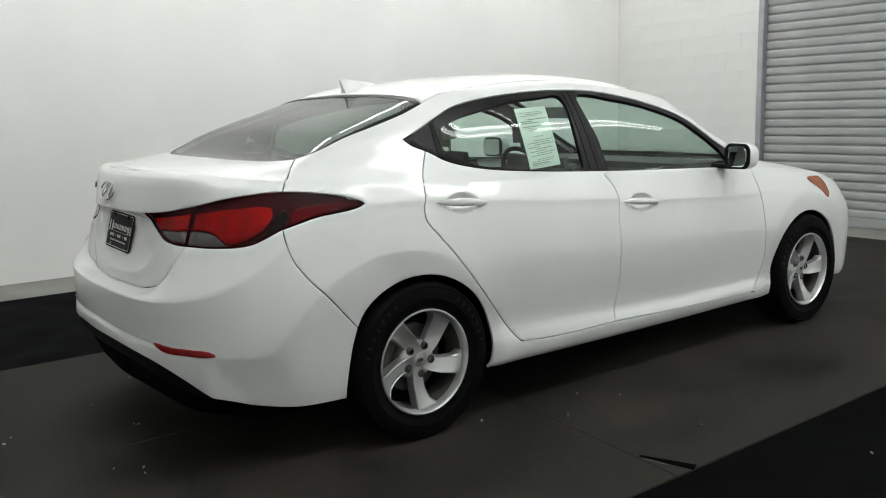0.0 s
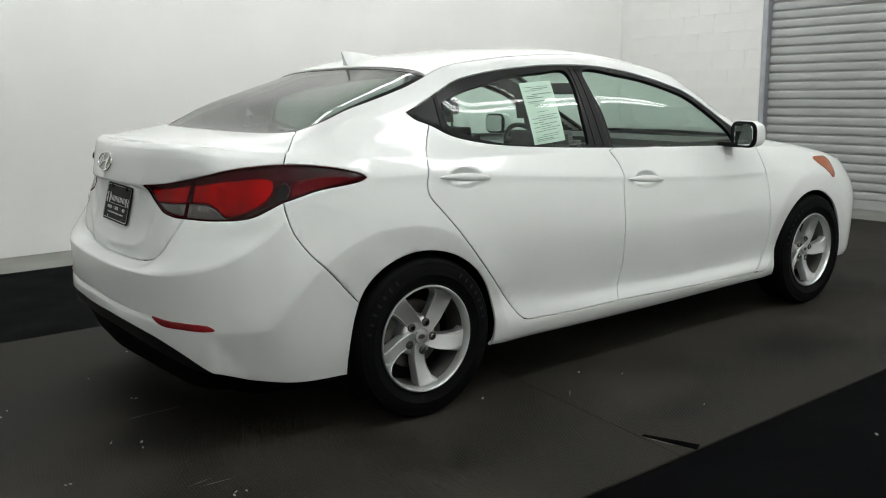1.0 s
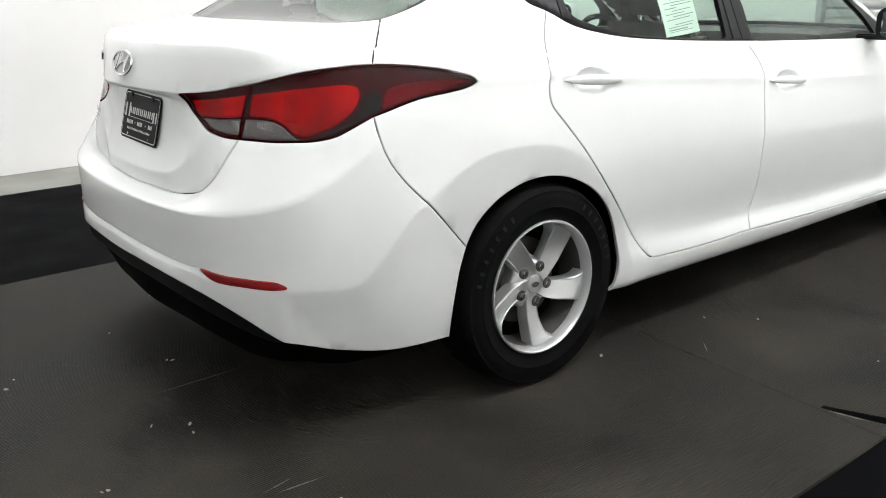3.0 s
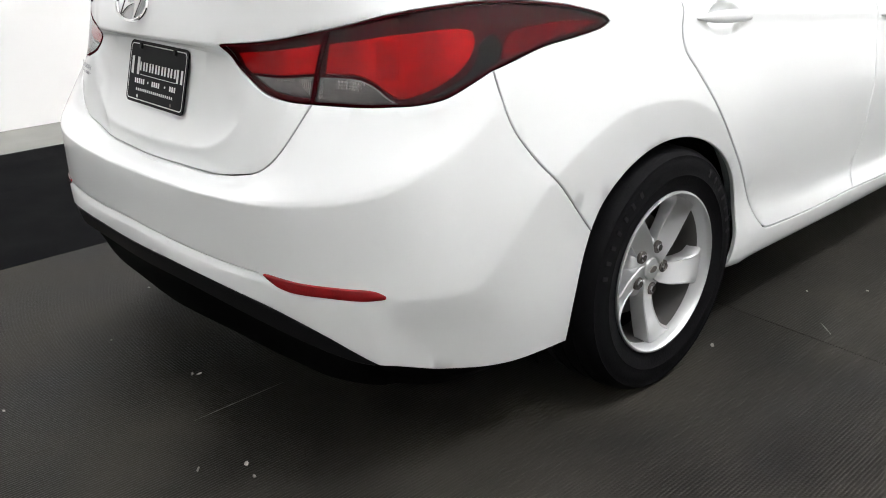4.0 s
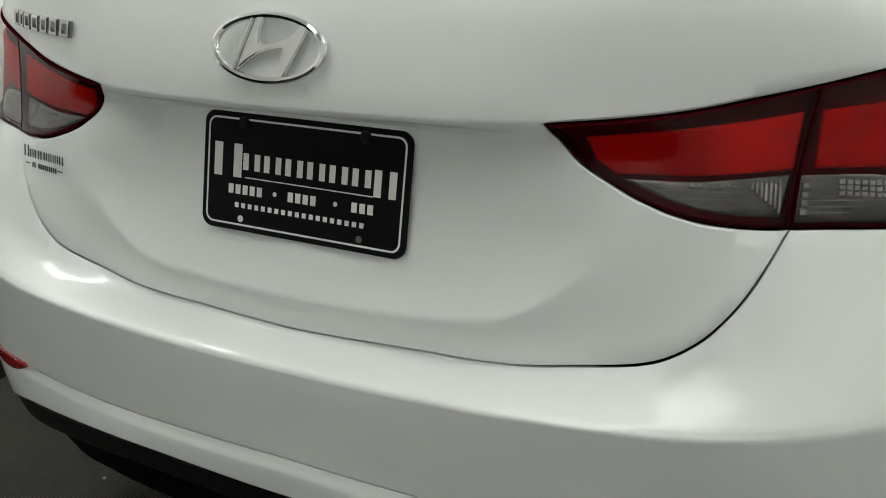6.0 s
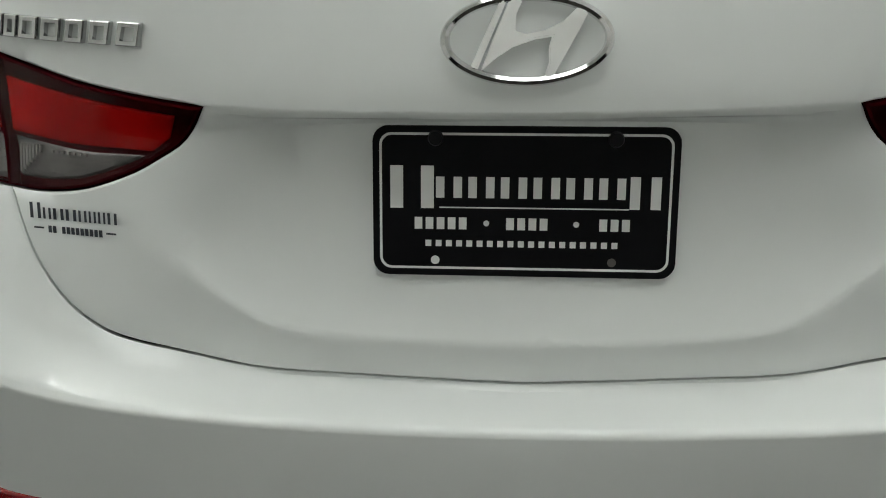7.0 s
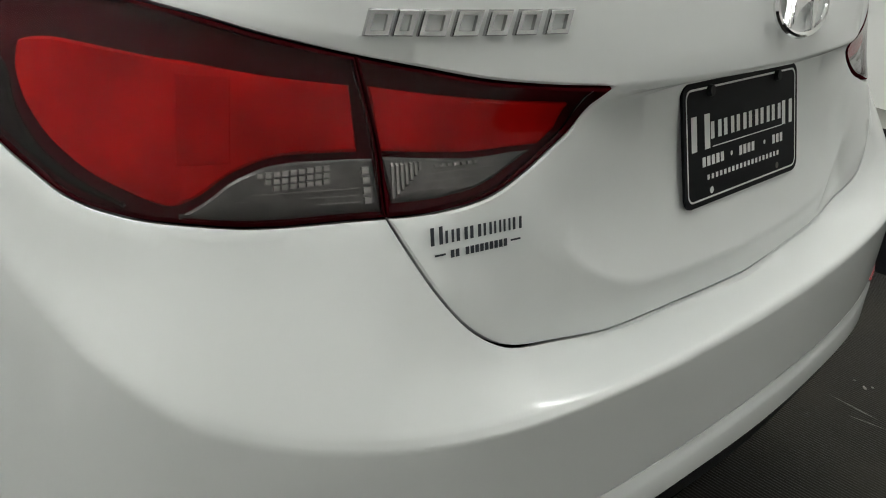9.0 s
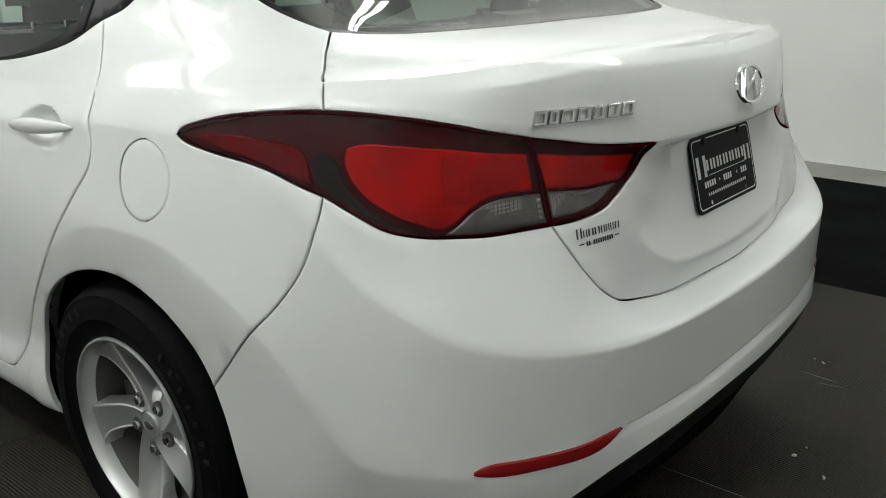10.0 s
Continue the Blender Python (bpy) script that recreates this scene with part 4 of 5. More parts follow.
rear_door = join(sheet([(dense(DOOR_BACK), True), (dense(DOOR_LOW), True), (flip(dense(DOOR_MID)), True), (flip(low_d), False)], run_height, step=.018, folds=[ARCH_LINE, CUPS[0]]),
                 sheet([(up_d, False), (dense([(EDGE_AT[2.64][1], 0.0), (1.07, .25 * WIDE), (1.085, .53 * WIDE)]), True),
                        (flip(line(DLO_LOW, .113, 1.085)), True), (flip(dense(PILLAR_CUT)), True)], along_across, step=.02))
low_f, up_f = brim(2.64, 3.78)
front_door = join(sheet([(dense(DOOR_MID), True), (dense(DOOR_LOW_FRONT), True), (flip(dense(DOOR_FRONT)), True), (flip(low_f), False)], run_height, step=.02, folds=[CUPS[1]]),
                  sheet([(up_f, False), (dense([(EDGE_AT[3.78][1], 0.0), (2.20, .16 * WIDE)]), True), (flip(line(DLO_LOW, 1.085, 2.20)), True),
                         (flip(dense([(EDGE_AT[2.64][1], 0.0), (1.07, .25 * WIDE), (1.085, .53 * WIDE)])), True)], along_across, step=.02))
low_n, up_n = brim(3.78, 4.95)
wing = sheet([(dense(DOOR_FRONT), True), (dense([(3.73, .272), (3.80, .268), (3.86, .30), (3.9237, .3435)]), True), (arc(*FRONT_ARCH, ARCH_R, 173, -12), True),
              (dense([(4.627, .226), (4.95, .226)]), True), (dense([(4.95, .226), (4.95, EDGE_AT[4.95][2])]), True), (flip(low_n), False)], run_height, step=.025)
doors = {}
for name, sh in (("rear_door", rear_door), ("front_door", front_door), ("front_wing", wing)):
    doors[name] = both(name, sh, PAINT, car)
nose = brim(4.95, 5.76)[0]
nose_half = [(dense([(5.76, .226), (4.95, .226)]), True), (dense([(4.95, .226), (4.95, EDGE_AT[4.95][2])]), True), (nose, True), (dense([tuple(nose[-1]), (5.76, .226)]), False)]
both("front_bumper", sheet(nose_half, run_height, step=.05), PAINT, car)
hood_y = np.linspace(EDGE_AT[3.78][1], 3.42, 60)
hood_edge = np.stack([hood_y, np.full(60, .25 * WIDE)], -1)
hood_back = dense(wide([(EDGE_AT[3.78][1], .25), (2.40, 1.4), (2.47, 3.0), (2.50, 4.5), (2.51, 6.0)]))
panel("bonnet", sheet([(hood_edge, True), (dense([(3.42, .25 * WIDE), (3.42, 11.75 * WIDE)]), True), (opposite(hood_edge), True), (opposite(flip(hood_back)), True), (flip(hood_back), True)], along_across, step=.05), PAINT, car)
strip = sheet([(up_n, False), (dense([tuple(up_n[-1]), (up_n[-1][0], .25 * WIDE)]), True), (flip(hood_edge[hood_edge[:, 0] < up_n[-1][0]]), True), (dense([(EDGE_AT[3.78][1], .25 * WIDE), (EDGE_AT[3.78][1], 0)]), True)], along_across, step=.03, gap=.002)
both("wing_top", strip, PAINT, car)

# roof and glass
panel("roof", sheet([(dense(ROOF_SEAM), True), (dense(SCREEN_TOP), True), (opposite(dense(SCREEN_TOP)), True), (opposite(dense(ROOF_SEAM)), True),
                     (opposite(flip(dense(BACK_TOP))), True), (flip(dense(BACK_TOP)), True)], along_across, step=.035), PAINT, car)


def pane(name, right, fn_step, mat, label, frit):
    """A pane that reaches across the car, with its dark rim."""
    full = np.concatenate([right, opposite(right)])
    keep = np.linalg.norm(full - np.roll(full, 1, 0), axis=1) > 1e-6
    full = full[keep]
    c = full.mean(0)
    n2 = outward(full)
    area = (full[:, 0] * np.roll(full[:, 1], -1) - full[:, 1] * np.roll(full[:, 0], -1)).sum()
    inner = full - n2 * frit * (1 if area > 0 else -1)
    closed = np.concatenate([full, full[:1]])
    rim = panel(name + "_seal", sheet([(closed, True)], along_across, step=fn_step, lift=-.003, holes=[inner]), GLOSSBLACK, car, "black glass surround")
    glass = panel(name, sheet([(np.concatenate([inner, inner[:1]]), False)], along_across, step=fn_step, lift=-.0045), mat, rim, label)
    glass.visible_shadow = False
    return glass


back_right = np.concatenate([flip(dense(BACK_LOW))[:-1], flip(dense(BACK_SIDE))[:-1], dense(BACK_TOP)])
pane("rear_window", back_right, .03, BACKGLASS, "dark tinted rear window", .022)
screen_right = np.concatenate([flip(dense(SCREEN_LOW))[:-1], flip(dense(SCREEN_SIDE))[:-1], dense(SCREEN_TOP)])
pane("windscreen", screen_right, .05, GLASS, "greenish windscreen", .03)
frame_line = [(dense(DLO_TOP), True), (flip(dense(DLO_LOW)), True), (flip(dense(DLO_TIP)), True)]
rear_pane, front_pane = loop(REAR_PANE)[:-1], loop(FRONT_PANE)[:-1]
frame_sheet = sheet(frame_line, along_across, step=.02, lift=-.003, holes=[rear_pane, front_pane], depth=.018)
for sh in (frame_sheet, mirrored(frame_sheet)):
    fr = panel("window_frame", sh, GLOSSBLACK, car, "black window frame and pillars")
    for name, ring in (("rear_door_glass", rear_pane), ("front_door_glass", front_pane)):
        g = sheet([(np.concatenate([ring, ring[:1]]), False)], along_across, step=.03, lift=-.010)
        ob = panel(name, g if sh is frame_sheet else mirrored(g), GLASS, fr, "greenish side window")
        ob.visible_shadow = False
pillar = sheet([(cornered(wide([(.968, .80), (1.072, .66), (1.040, 3.02), (.978, 3.02)])), True)], along_across, step=.03, lift=.0005, gap=0)
both("pillar_cover", pillar, TRIM, car, "matt black door pillar cover")
sash = sheet([(cornered(wide([(.172, 2.60), (.165, 1.50), (.196, 1.42), (.194, 2.66)])), True)], along_across, step=.03, lift=.0005, gap=0)
both("window_sash", sash, TRIM, car)
gap_bar = sheet([(cornered(wide([(1.018, .74), (1.026, .74), (1.014, 3.02), (1.006, 3.02)])), True)], along_across, step=.03, lift=.001, gap=0)
both("pillar_gap", gap_bar, LINER, car)

# tail lamps: dark housing, coloured inserts, clear lens over all
IN_RED = [(.360, .902), (.42, .910), (.50, .919), (.616, .933), (.605, .879), (.50, .872), (.395, .869), (.372, .882)]
IN_CLEAR = [(.405, .864), (.50, .867), (.601, .873), (.590, .833), (.54, .835), (.49, .840), (.452, .849), (.425, .857)]
OUT_RED = [(.640, .934), (.640, .934), (.773, .945), (.903, .957), (.985, .961), (1.020, .955), (1.024, .930), (1.008, .904), (.976, .878), (.926, .855), (.876, .841), (.846, .836), (.82, .845), (.785, .866), (.73, .880), (.632, .879), (.632, .879)]
# darker red block: a reflection inside the lamp, put into colour
DARK_RED = [(.788, .943), (.788, .943), (.855, .943), (.855, .943), (.846, .868), (.846, .868), (.782, .872), (.782, .872)]
OUT_CLEAR = [(.613, .872), (.613, .872), (.73, .873), (.78, .860), (.812, .841), (.838, .829), (.838, .829), (.708, .827), (.604, .827), (.604, .827)]
TIP_RED = [(1.075, .897), (1.085, .925), (1.101, .945), (1.18, .957), (1.26, .957), (1.335, .944), (1.335, .944), (1.273, .931), (1.18, .916), (1.075, .895)]

DARK_BAND = [(.880, .831), (.95, .843), (1.0, .864), (1.05, .886), (1.070, .894), (1.082, .925), (1.064, .948), (1.034, .930), (1.022, .899), (.988, .869), (.935, .847)]


def lamp(name, edge, inserts, flipit, label):
    turn = mirrored if flipit else (lambda q: q)
    house = panel(name, turn(sheet(edge, run_height, step=.02, lift=-.010, gap=.003, depth=.02)), LAMP_DARK, car, label)
    for n, pts, mat, lift, curved in inserts:
        edge_line = rounded_off(pts) if curved else cornered(pts, .008)
        panel(n, turn(sheet([(edge_line, True)], run_height, step=.012, lift=lift, gap=0, depth=.006)), mat, house)
    facets(house, flipit, OUT_FACETS if name == "outer_tail_lamp" else IN_FACETS)
    v, f = turn(sheet(edge, run_height, step=.014, lift=.001, gap=.0025, depth=.0105, edge=.0012))
    skin, wall = [g for g in f if len(g) == 3], [g for g in f if len(g) == 4]
    lens = panel("lens", (v[:1 + max(map(max, skin))], skin), LENS, house, "clear glossy lamp lens")
    panel("lens_rim", (v, wall), LAMP_DARK, house, "maroon rim of the lens", weld=False)
    lens.visible_shadow = False


def facets(house, flipit, cells):
    """Bright steps and ridges in the bowl of the reversing and turn lamps."""
    for s0, s1, z0, z1 in cells:
        q = np.array([(s0, z0), (s1, z0), (s1, z1), (s0, z1)])
        nn, p = normal_of(run_height, q), run_height(q)
        mid = p.mean(0)
        v = np.concatenate([p - nn * .0085, mid + (p - mid) * .8 - nn * .0055])
        if flipit:
            v = v * [-1, 1, 1]
        mesh_part("facet", raw("facet", v, [(4, 5, 6, 7), (0, 1, 5, 4), (1, 2, 6, 5), (2, 3, 7, 6), (3, 0, 4, 7)]), LAMP_BRIGHT, house)


OUT_FACETS = [(.664 + .0098 * i, .6726 + .0098 * i, .8640 - .0056 * j - .0004 * i, .8688 - .0056 * j - .0004 * i) for j in range(3) for i in range(9 - j)]
OUT_FACETS += [(.626, .760, .8475, .8485), (.626, .785, .8415, .8424), (.626, .800, .8355, .8366)]
OUT_FACETS += [(.614 + .001 * j, .624 + .001 * j, .834 + .0085 * j, .8405 + .0085 * j) for j in range(4)]
IN_FACETS = [(.552 + .0058 * i, .5555 + .0058 * i, .8595 - .0042 * i, .868) for i in range(7)]
IN_FACETS += [(.480 + .0085 * i, .485 + .0085 * i, .8615, .8645) for i in range(7)]
IN_FACETS += [(.440, .548, .8560, .8568), (.455, .556, .8495, .8503), (.485, .565, .8430, .8438)]


inner_edge = [(line(LAMP_TOP, .316, .635), True), (flip(dense(SPLIT)), True), (flip(line(LAMP_LOW, .316, .600)), True)]
outer_edge = [(line(LAMP_TOP, .635, 1.367), True), (flip(line(LAMP_LOW, .600, 1.367)), True), (dense(SPLIT), True)]
for flipit in (False, True):
    lamp("inner_tail_lamp", inner_edge, [("brake_insert", IN_RED, LAMP_RED, -.006, False), ("reversing_insert", IN_CLEAR, LAMP_SILVER, -.008, False)], flipit, "dark red inner tail lamp on the boot lid")
    lamp("outer_tail_lamp", outer_edge, [("brake_insert", OUT_RED, LAMP_RED, -.006, True), ("brake_reflection", DARK_RED, LAMP_WINE, -.0055, True), ("turn_insert", OUT_CLEAR, LAMP_SILVER, -.008, True), ("dark_insert", DARK_BAND, LAMP_BLACK, -.0075, True), ("side_insert", TIP_RED, LAMP_DEEP, -.006, True)], flipit, "dark red wrap-round tail lamp")

REFL = [(.508, .490), (.608, .4885), (.698, .4865), (.765, .481), (.788, .467), (.755, .4615), (.668, .464), (.575, .466), (.535, .475)]
both("reflector", sheet([(loop(REFL, .006), True)], run_height, step=.014, lift=.0035, gap=0, depth=.01), REFLECTOR, car, "red rear reflector")
HEAD = [(4.33, .834), (4.42, .838), (4.50, .826), (4.538, .777), (4.50, .714), (4.43, .765)]
both("headlamp", sheet([(loop(HEAD, .01), True)], run_height, step=.02, lift=.004, gap=0), AMBER, car, "amber headlamp corner")


def handle(s0, z0, fall, half=.122):
    """Door pull: a tapered bar that spans its cup."""
    n, m = 25, 12
    u = np.linspace(-1, 1, n)
    k = (1 - u ** 2) ** .7
    verts = []
    ends = run_height(np.array([(s0 - half, z0 + fall), (s0 + half, z0 - fall)]))
    for i in range(n):
        c = ends[0] + (ends[1] - ends[0]) * (u[i] + 1) / 2 + np.array([.016 * k[i], 0, 0])
        hh, dd = .0015 + .0145 * k[i], .002 + .008 * k[i]
        for j in range(m):
            a = 2 * math.pi * j / m
            verts.append(c + np.array([dd * math.cos(a), 0, hh * math.sin(a) + .004 * k[i]]))
    faces = [(i * m + j, i * m + (j + 1) % m, (i + 1) * m + (j + 1) % m, (i + 1) * m + j) for i in range(n - 1) for j in range(m)]
    faces += [tuple(range(m))[::-1], tuple((n - 1) * m + j for j in range(m))]
    return np.array(verts), [f[::-1] for f in faces]


for (s0, z0), name, fall in ((HANDLES[0], "rear_door", .009), (HANDLES[1], "front_door", .010)):
    sh = handle(s0, z0, fall)
    for ob, q in zip(doors[name], (sh, mirrored(sh))):
        mesh_part("handle", raw("handle", *q), PAINT, ob, "body-coloured door handle", 50)

# black sheet behind the panels that colours their gaps as shade; wheel wells, underside
sg, vg = np.linspace(-5.7, 5.7, 380), np.linspace(.05, TOP - 1.3, 50)
P = lower(np.abs(sg)[:, None], vg[None]) * np.where(sg < 0, -1, 1)[:, None, None] ** np.array([1, 0, 0])
push = plan_at(np.abs(sg))[1] * np.where(sg < 0, -1, 1)[:, None] ** np.array([1, 0])
Pin = P.copy()
Pin[..., :2] -= push[:, None] * .022
idx = np.arange(P.shape[0] * P.shape[1]).reshape(P.shape[:2])
quads = np.stack([idx[:-1, :-1], idx[1:, :-1], idx[1:, 1:], idx[:-1, 1:]], -1)
zc = P[:-1, :-1, 2]
hole = np.zeros(zc.shape, bool)
for s0 in (REAR_ARCH[0], FRONT_ARCH[0]):
    hole |= np.hypot(np.abs(sg)[:-1, None] - s0, zc - .30) < .375
for s0, z0 in HANDLES:  # clear of the handle cups
    hole |= (np.abs(np.abs(sg)[:-1, None] - s0) < .16) & (np.abs(zc - z0) < .09)
mesh_part("gap_backing", raw("gap_backing", Pin.reshape(-1, 3), quads[~hole]), LINER, car, "black sheet behind the panels that makes their gaps dark")
yg, wg = np.linspace(-.74, -.50, 20), np.linspace(0, 12, 60)
D = along_across(np.stack(np.meshgrid(yg, wg * WIDE, indexing="ij"), -1).reshape(-1, 2)) - [0, 0, .03]
idx = np.arange(20 * 60).reshape(20, 60)
mesh_part("boot_lining", raw("boot_lining", D, np.stack([idx[:-1, :-1], idx[1:, :-1], idx[1:, 1:], idx[:-1, 1:]], -1).reshape(-1, 4)), LINER, car)
part("underside", box(-.70, .70, -.62, 3.3, .25, .29, .01), LINER, car, "black underside")
for y in (-.015, 2.685):
    for sgn in (1, -1):
        verts, faces = [], []
        n = 28
        for i in range(n):
            a = math.radians(-14 + 208 * i / (n - 1))
            for x, r in ((.800, .404), (.765, .392), (.50, .392), (.50, .02)):
                verts.append((sgn * x, y + r * math.cos(a), .30 + r * math.sin(a)))
        for i in range(n - 1):
            for j in range(3):
                faces.append((i * 4 + j, i * 4 + j + 1, (i + 1) * 4 + j + 1, (i + 1) * 4 + j))
        mesh_part("wheel_well", raw("wheel_well", verts, faces), LINER, car, "black wheel arch liner", 40)


# ---- wheels ----
def spoke_sheet():
    """One spoke: a twisted blade with a straight crest on one edge, a fall to the other, and that edge drawn out to a hook at the rim."""
    n = 22
    verts, faces = [], []
    for i in range(n):
        t = i / (n - 1)
        r = .034 + .157 * t
        q = r / .2
        hook = float(glide([.15, .33, .58, .80, .93, 1], [-22, -12, -8.5, -9.5, -14, -22], q))
        crest = float(glide([.15, .23, .36, .50, .70, .92, 1], [58, 47, 34, 26, 18, 13, 11.5], q))
        x = .050 + .005 * math.sin(math.pi * t) + .024 * t ** 2
        fall = .003 + .013 * math.sin(math.pi * min(1, t * 1.05)) ** .8
        row = [(hook - 2.0, x - .042), (hook - .3, x - fall - .003), (hook + .9, x - fall + .0008), (hook + 2.4, x - fall - .0012), (hook * .6 + crest * .4, x - fall * .72),
               (hook * .25 + crest * .75, x - fall * .28), (crest - 1.6, x), (crest + .2, x - .002), (crest + 1.8, x - .042)]
        for ang, xx in row:
            a = math.radians(ang)
            verts.append((xx, r * math.sin(a), r * math.cos(a)))
    k = 9
    for i in range(n - 1):
        for j in range(k - 1):
            faces.append((i * k + j, (i + 1) * k + j, (i + 1) * k + j + 1, i * k + j + 1))
    return verts, faces


def wheel(at, turn):
    hub = new("wheel")
    hub.parent = car
    hub["label"] = "silver five-spoke alloy wheel with black tyre"
    hub.matrix_basis = LEAN.inverted() @ at
    tyre = [(.196, -.080), (.215, -.094), (.250, -.1), (.283, -.097), (.303, -.086), (.3105, -.068), (.3125, -.045), (.3085, -.043), (.3085, -.037), (.3128, -.035), (.3132, -.006),
            (.309, -.004), (.309, .004), (.3132, .006), (.3128, .035), (.3085, .037), (.3085, .043), (.3125, .045), (.3105, .068), (.303, .086), (.297, .0905), (.294, .0945), (.2905, .0935), (.283, .097),
            (.262, .1005), (.250, .1), (.247, .1012), (.243, .0985), (.225, .0955), (.2135, .090), (.209, .0915), (.205, .088), (.196, .080)]
    v, f = lathe(tyre, 72)
    t = mesh_part("tyre", raw("tyre", v, [g[::-1] for g in f]), RUBBER, hub, "black tyre with worn sidewall", 50)
    lip = [(.206, .084), (.2075, .090), (.206, .0945), (.2015, .0955), (.1985, .092), (.1955, .084), (.192, .070), (.1905, .060)]
    v, f = lathe(lip, 72)
    rim = mesh_part("rim", raw("rim", v, [g[::-1] for g in f]), ALLOY, hub, "silver alloy rim", 40)
    # barrel takes the darkened alloy, which holds the shade behind the spokes
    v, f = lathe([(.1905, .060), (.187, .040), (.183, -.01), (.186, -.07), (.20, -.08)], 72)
    mesh_part("barrel", raw("barrel", v, [g[::-1] for g in f]), BARREL_SHADE, rim, "rim barrel in alloy darkened for the shade behind the spokes", 40)
    v, f = spoke_sheet()
    sp = raw("spoke", v, f)
    sp.materials.append(ALLOY)
    sp.polygons.foreach_set("use_smooth", [True] * len(sp.polygons))
    sp.set_sharp_from_angle(angle=radians(28))
    for k in range(5):
        ob = new("spoke", sp)
        ob.parent = rim
        ob.matrix_basis = pose(0, 0, 0, 72 * k + turn, 0, 0)
        nut = bmesh.new()
        a = radians(-(72 * k + turn) - 4)
        c = (.0475, .057 * math.sin(a), .057 * math.cos(a))
        bmesh.ops.create_cone(nut, cap_ends=True, segments=6, radius1=.0118, radius2=.0095, depth=.014, matrix=Matrix.Translation(c) @ pose(0, 0, 0, 0, 90, 0))
        smooth_part("lug_nut", nut, CHROME, rim, "", 30)
        # dark disc round the nut: its recess is only coloured as shade
        shade_disc = bmesh.new()
        bmesh.ops.create_cone(shade_disc, cap_ends=True, segments=18, radius1=.0170, radius2=.0162, depth=.0065, matrix=Matrix.Translation((.0452, c[1], c[2])) @ pose(0, 0, 0, 0, 90, 0))
        part("nut_shade", shade_disc, BRAKE, rim)
    v, f = lathe([(.0, .046), (.040, .0455), (.060, .0425), (.074, .035), (.082, .020), (.084, -.02)], 40)
    mesh_part("hub_disc", raw("hub_disc", v, [g[::-1] for g in f]), ALLOY, rim, "", 40)
    v, f = lathe([(.0, .0535), (.020, .0530), (.0265, .0512), (.0285, .047), (.029, .038)], 32)
    cap = mesh_part("centre_cap", raw("centre_cap", v, [g[::-1] for g in f]), ALLOY, rim, "round silver centre cap", 40)
    ring = bmesh.new()
    bmesh.ops.create_cone(ring, cap_ends=True, segments=24, radius1=.013, radius2=.012, depth=.003, matrix=Matrix.Translation((.0535, 0, 0)) @ pose(0, 0, 0, 0, 90, 0) @ Matrix.Diagonal((.7, 1.2, 1, 1)))
    part("cap_mark", ring, BRAKE, cap)
    v, f = lathe([(.0, -.012), (.085, -.012), (.088, -.006), (.132, -.006), (.134, -.010), (.134, -.022), (.0, -.024)], 48)
    mesh_part("brake_disc", raw("brake_disc", v, [g[::-1] for g in f]), BRAKE, hub, "worn iron brake disc", 30)
    cal = box(-.045, .012, -.165, -.105, -.055, .055, .012)
    smooth_part("caliper", cal, BRAKE, hub)
    # black disc across the barrel, standing in for shade between the spokes
    dark = bmesh.new()
    bmesh.ops.create_cone(dark, cap_ends=True, segments=32, radius1=.183, radius2=.183, depth=.004, matrix=pose(-.028, 0, 0, 0, 90, 0))
    part("gap_shade", dark, LINER, hub)
    for k in range(26):  # raised marks round the sidewall
        if k % 13 in (0, 1, 9, 10, 11, 12):
            continue
        a = radians(k * 360 / 26 * .55 + 20 + (150 if k > 12 else 0))
        mark = box(.0985, .1008, -.0045, .0045, .262, .280)
        mark.transform(pose(0, 0, 0, -math.degrees(a), 0, 0))
        part("sidewall_mark", mark, MARKING, t)
    return hub


for x, y, turn in ((.766, 0, -32), (.766, 2.70, -18)):
    wheel(pose(x, y, .3125), turn)
for x, y, turn in ((-.766, 0, 33), (-.766, 2.70, 30)):
    wheel(pose(x, y, .3125, 0, 0, 180), turn)

# ---- number plate ----
plate_at = pose(.0015, -.8435, .8258, 75, 0, 0) @ pose(0, 0, 0, 0, 0, -.7) @ Matrix.Diagonal((.962, .962, 1, 1))  # local x along the plate, y up it, z towards the back


def rounded(w, h, r, n=6):
    out = []
    for cx, cy, a0 in ((w / 2 - r, h / 2 - r, 0), (-w / 2 + r, h / 2 - r, 90), (-w / 2 + r, -h / 2 + r, 180), (w / 2 - r, -h / 2 + r, 270)):
        out += [(cx + r * math.cos(radians(a0 + 90 * i / n)), cy + r * math.sin(radians(a0 + 90 * i / n))) for i in range(n + 1)]
    return out


plate = part("dealer_plate", prism(rounded(.305, .152, .016), .003, plate_at, .0008), PLATE, car, "black dealer plate with white border and print")
ro, ri = rounded(.291, .138, .012), rounded(.286, .133, .010)
ring = bmesh.new()
a = [ring.verts.new((x, y, .0034)) for x, y in ro]
b = [ring.verts.new((x, y, .0034)) for x, y in ri]
for i in range(len(a)):
    j = (i + 1) % len(a)
    ring.faces.new((a[i], a[j], b[j], b[i]))
ring.transform(plate_at)
part("border", ring, PLATEWHITE, plate)


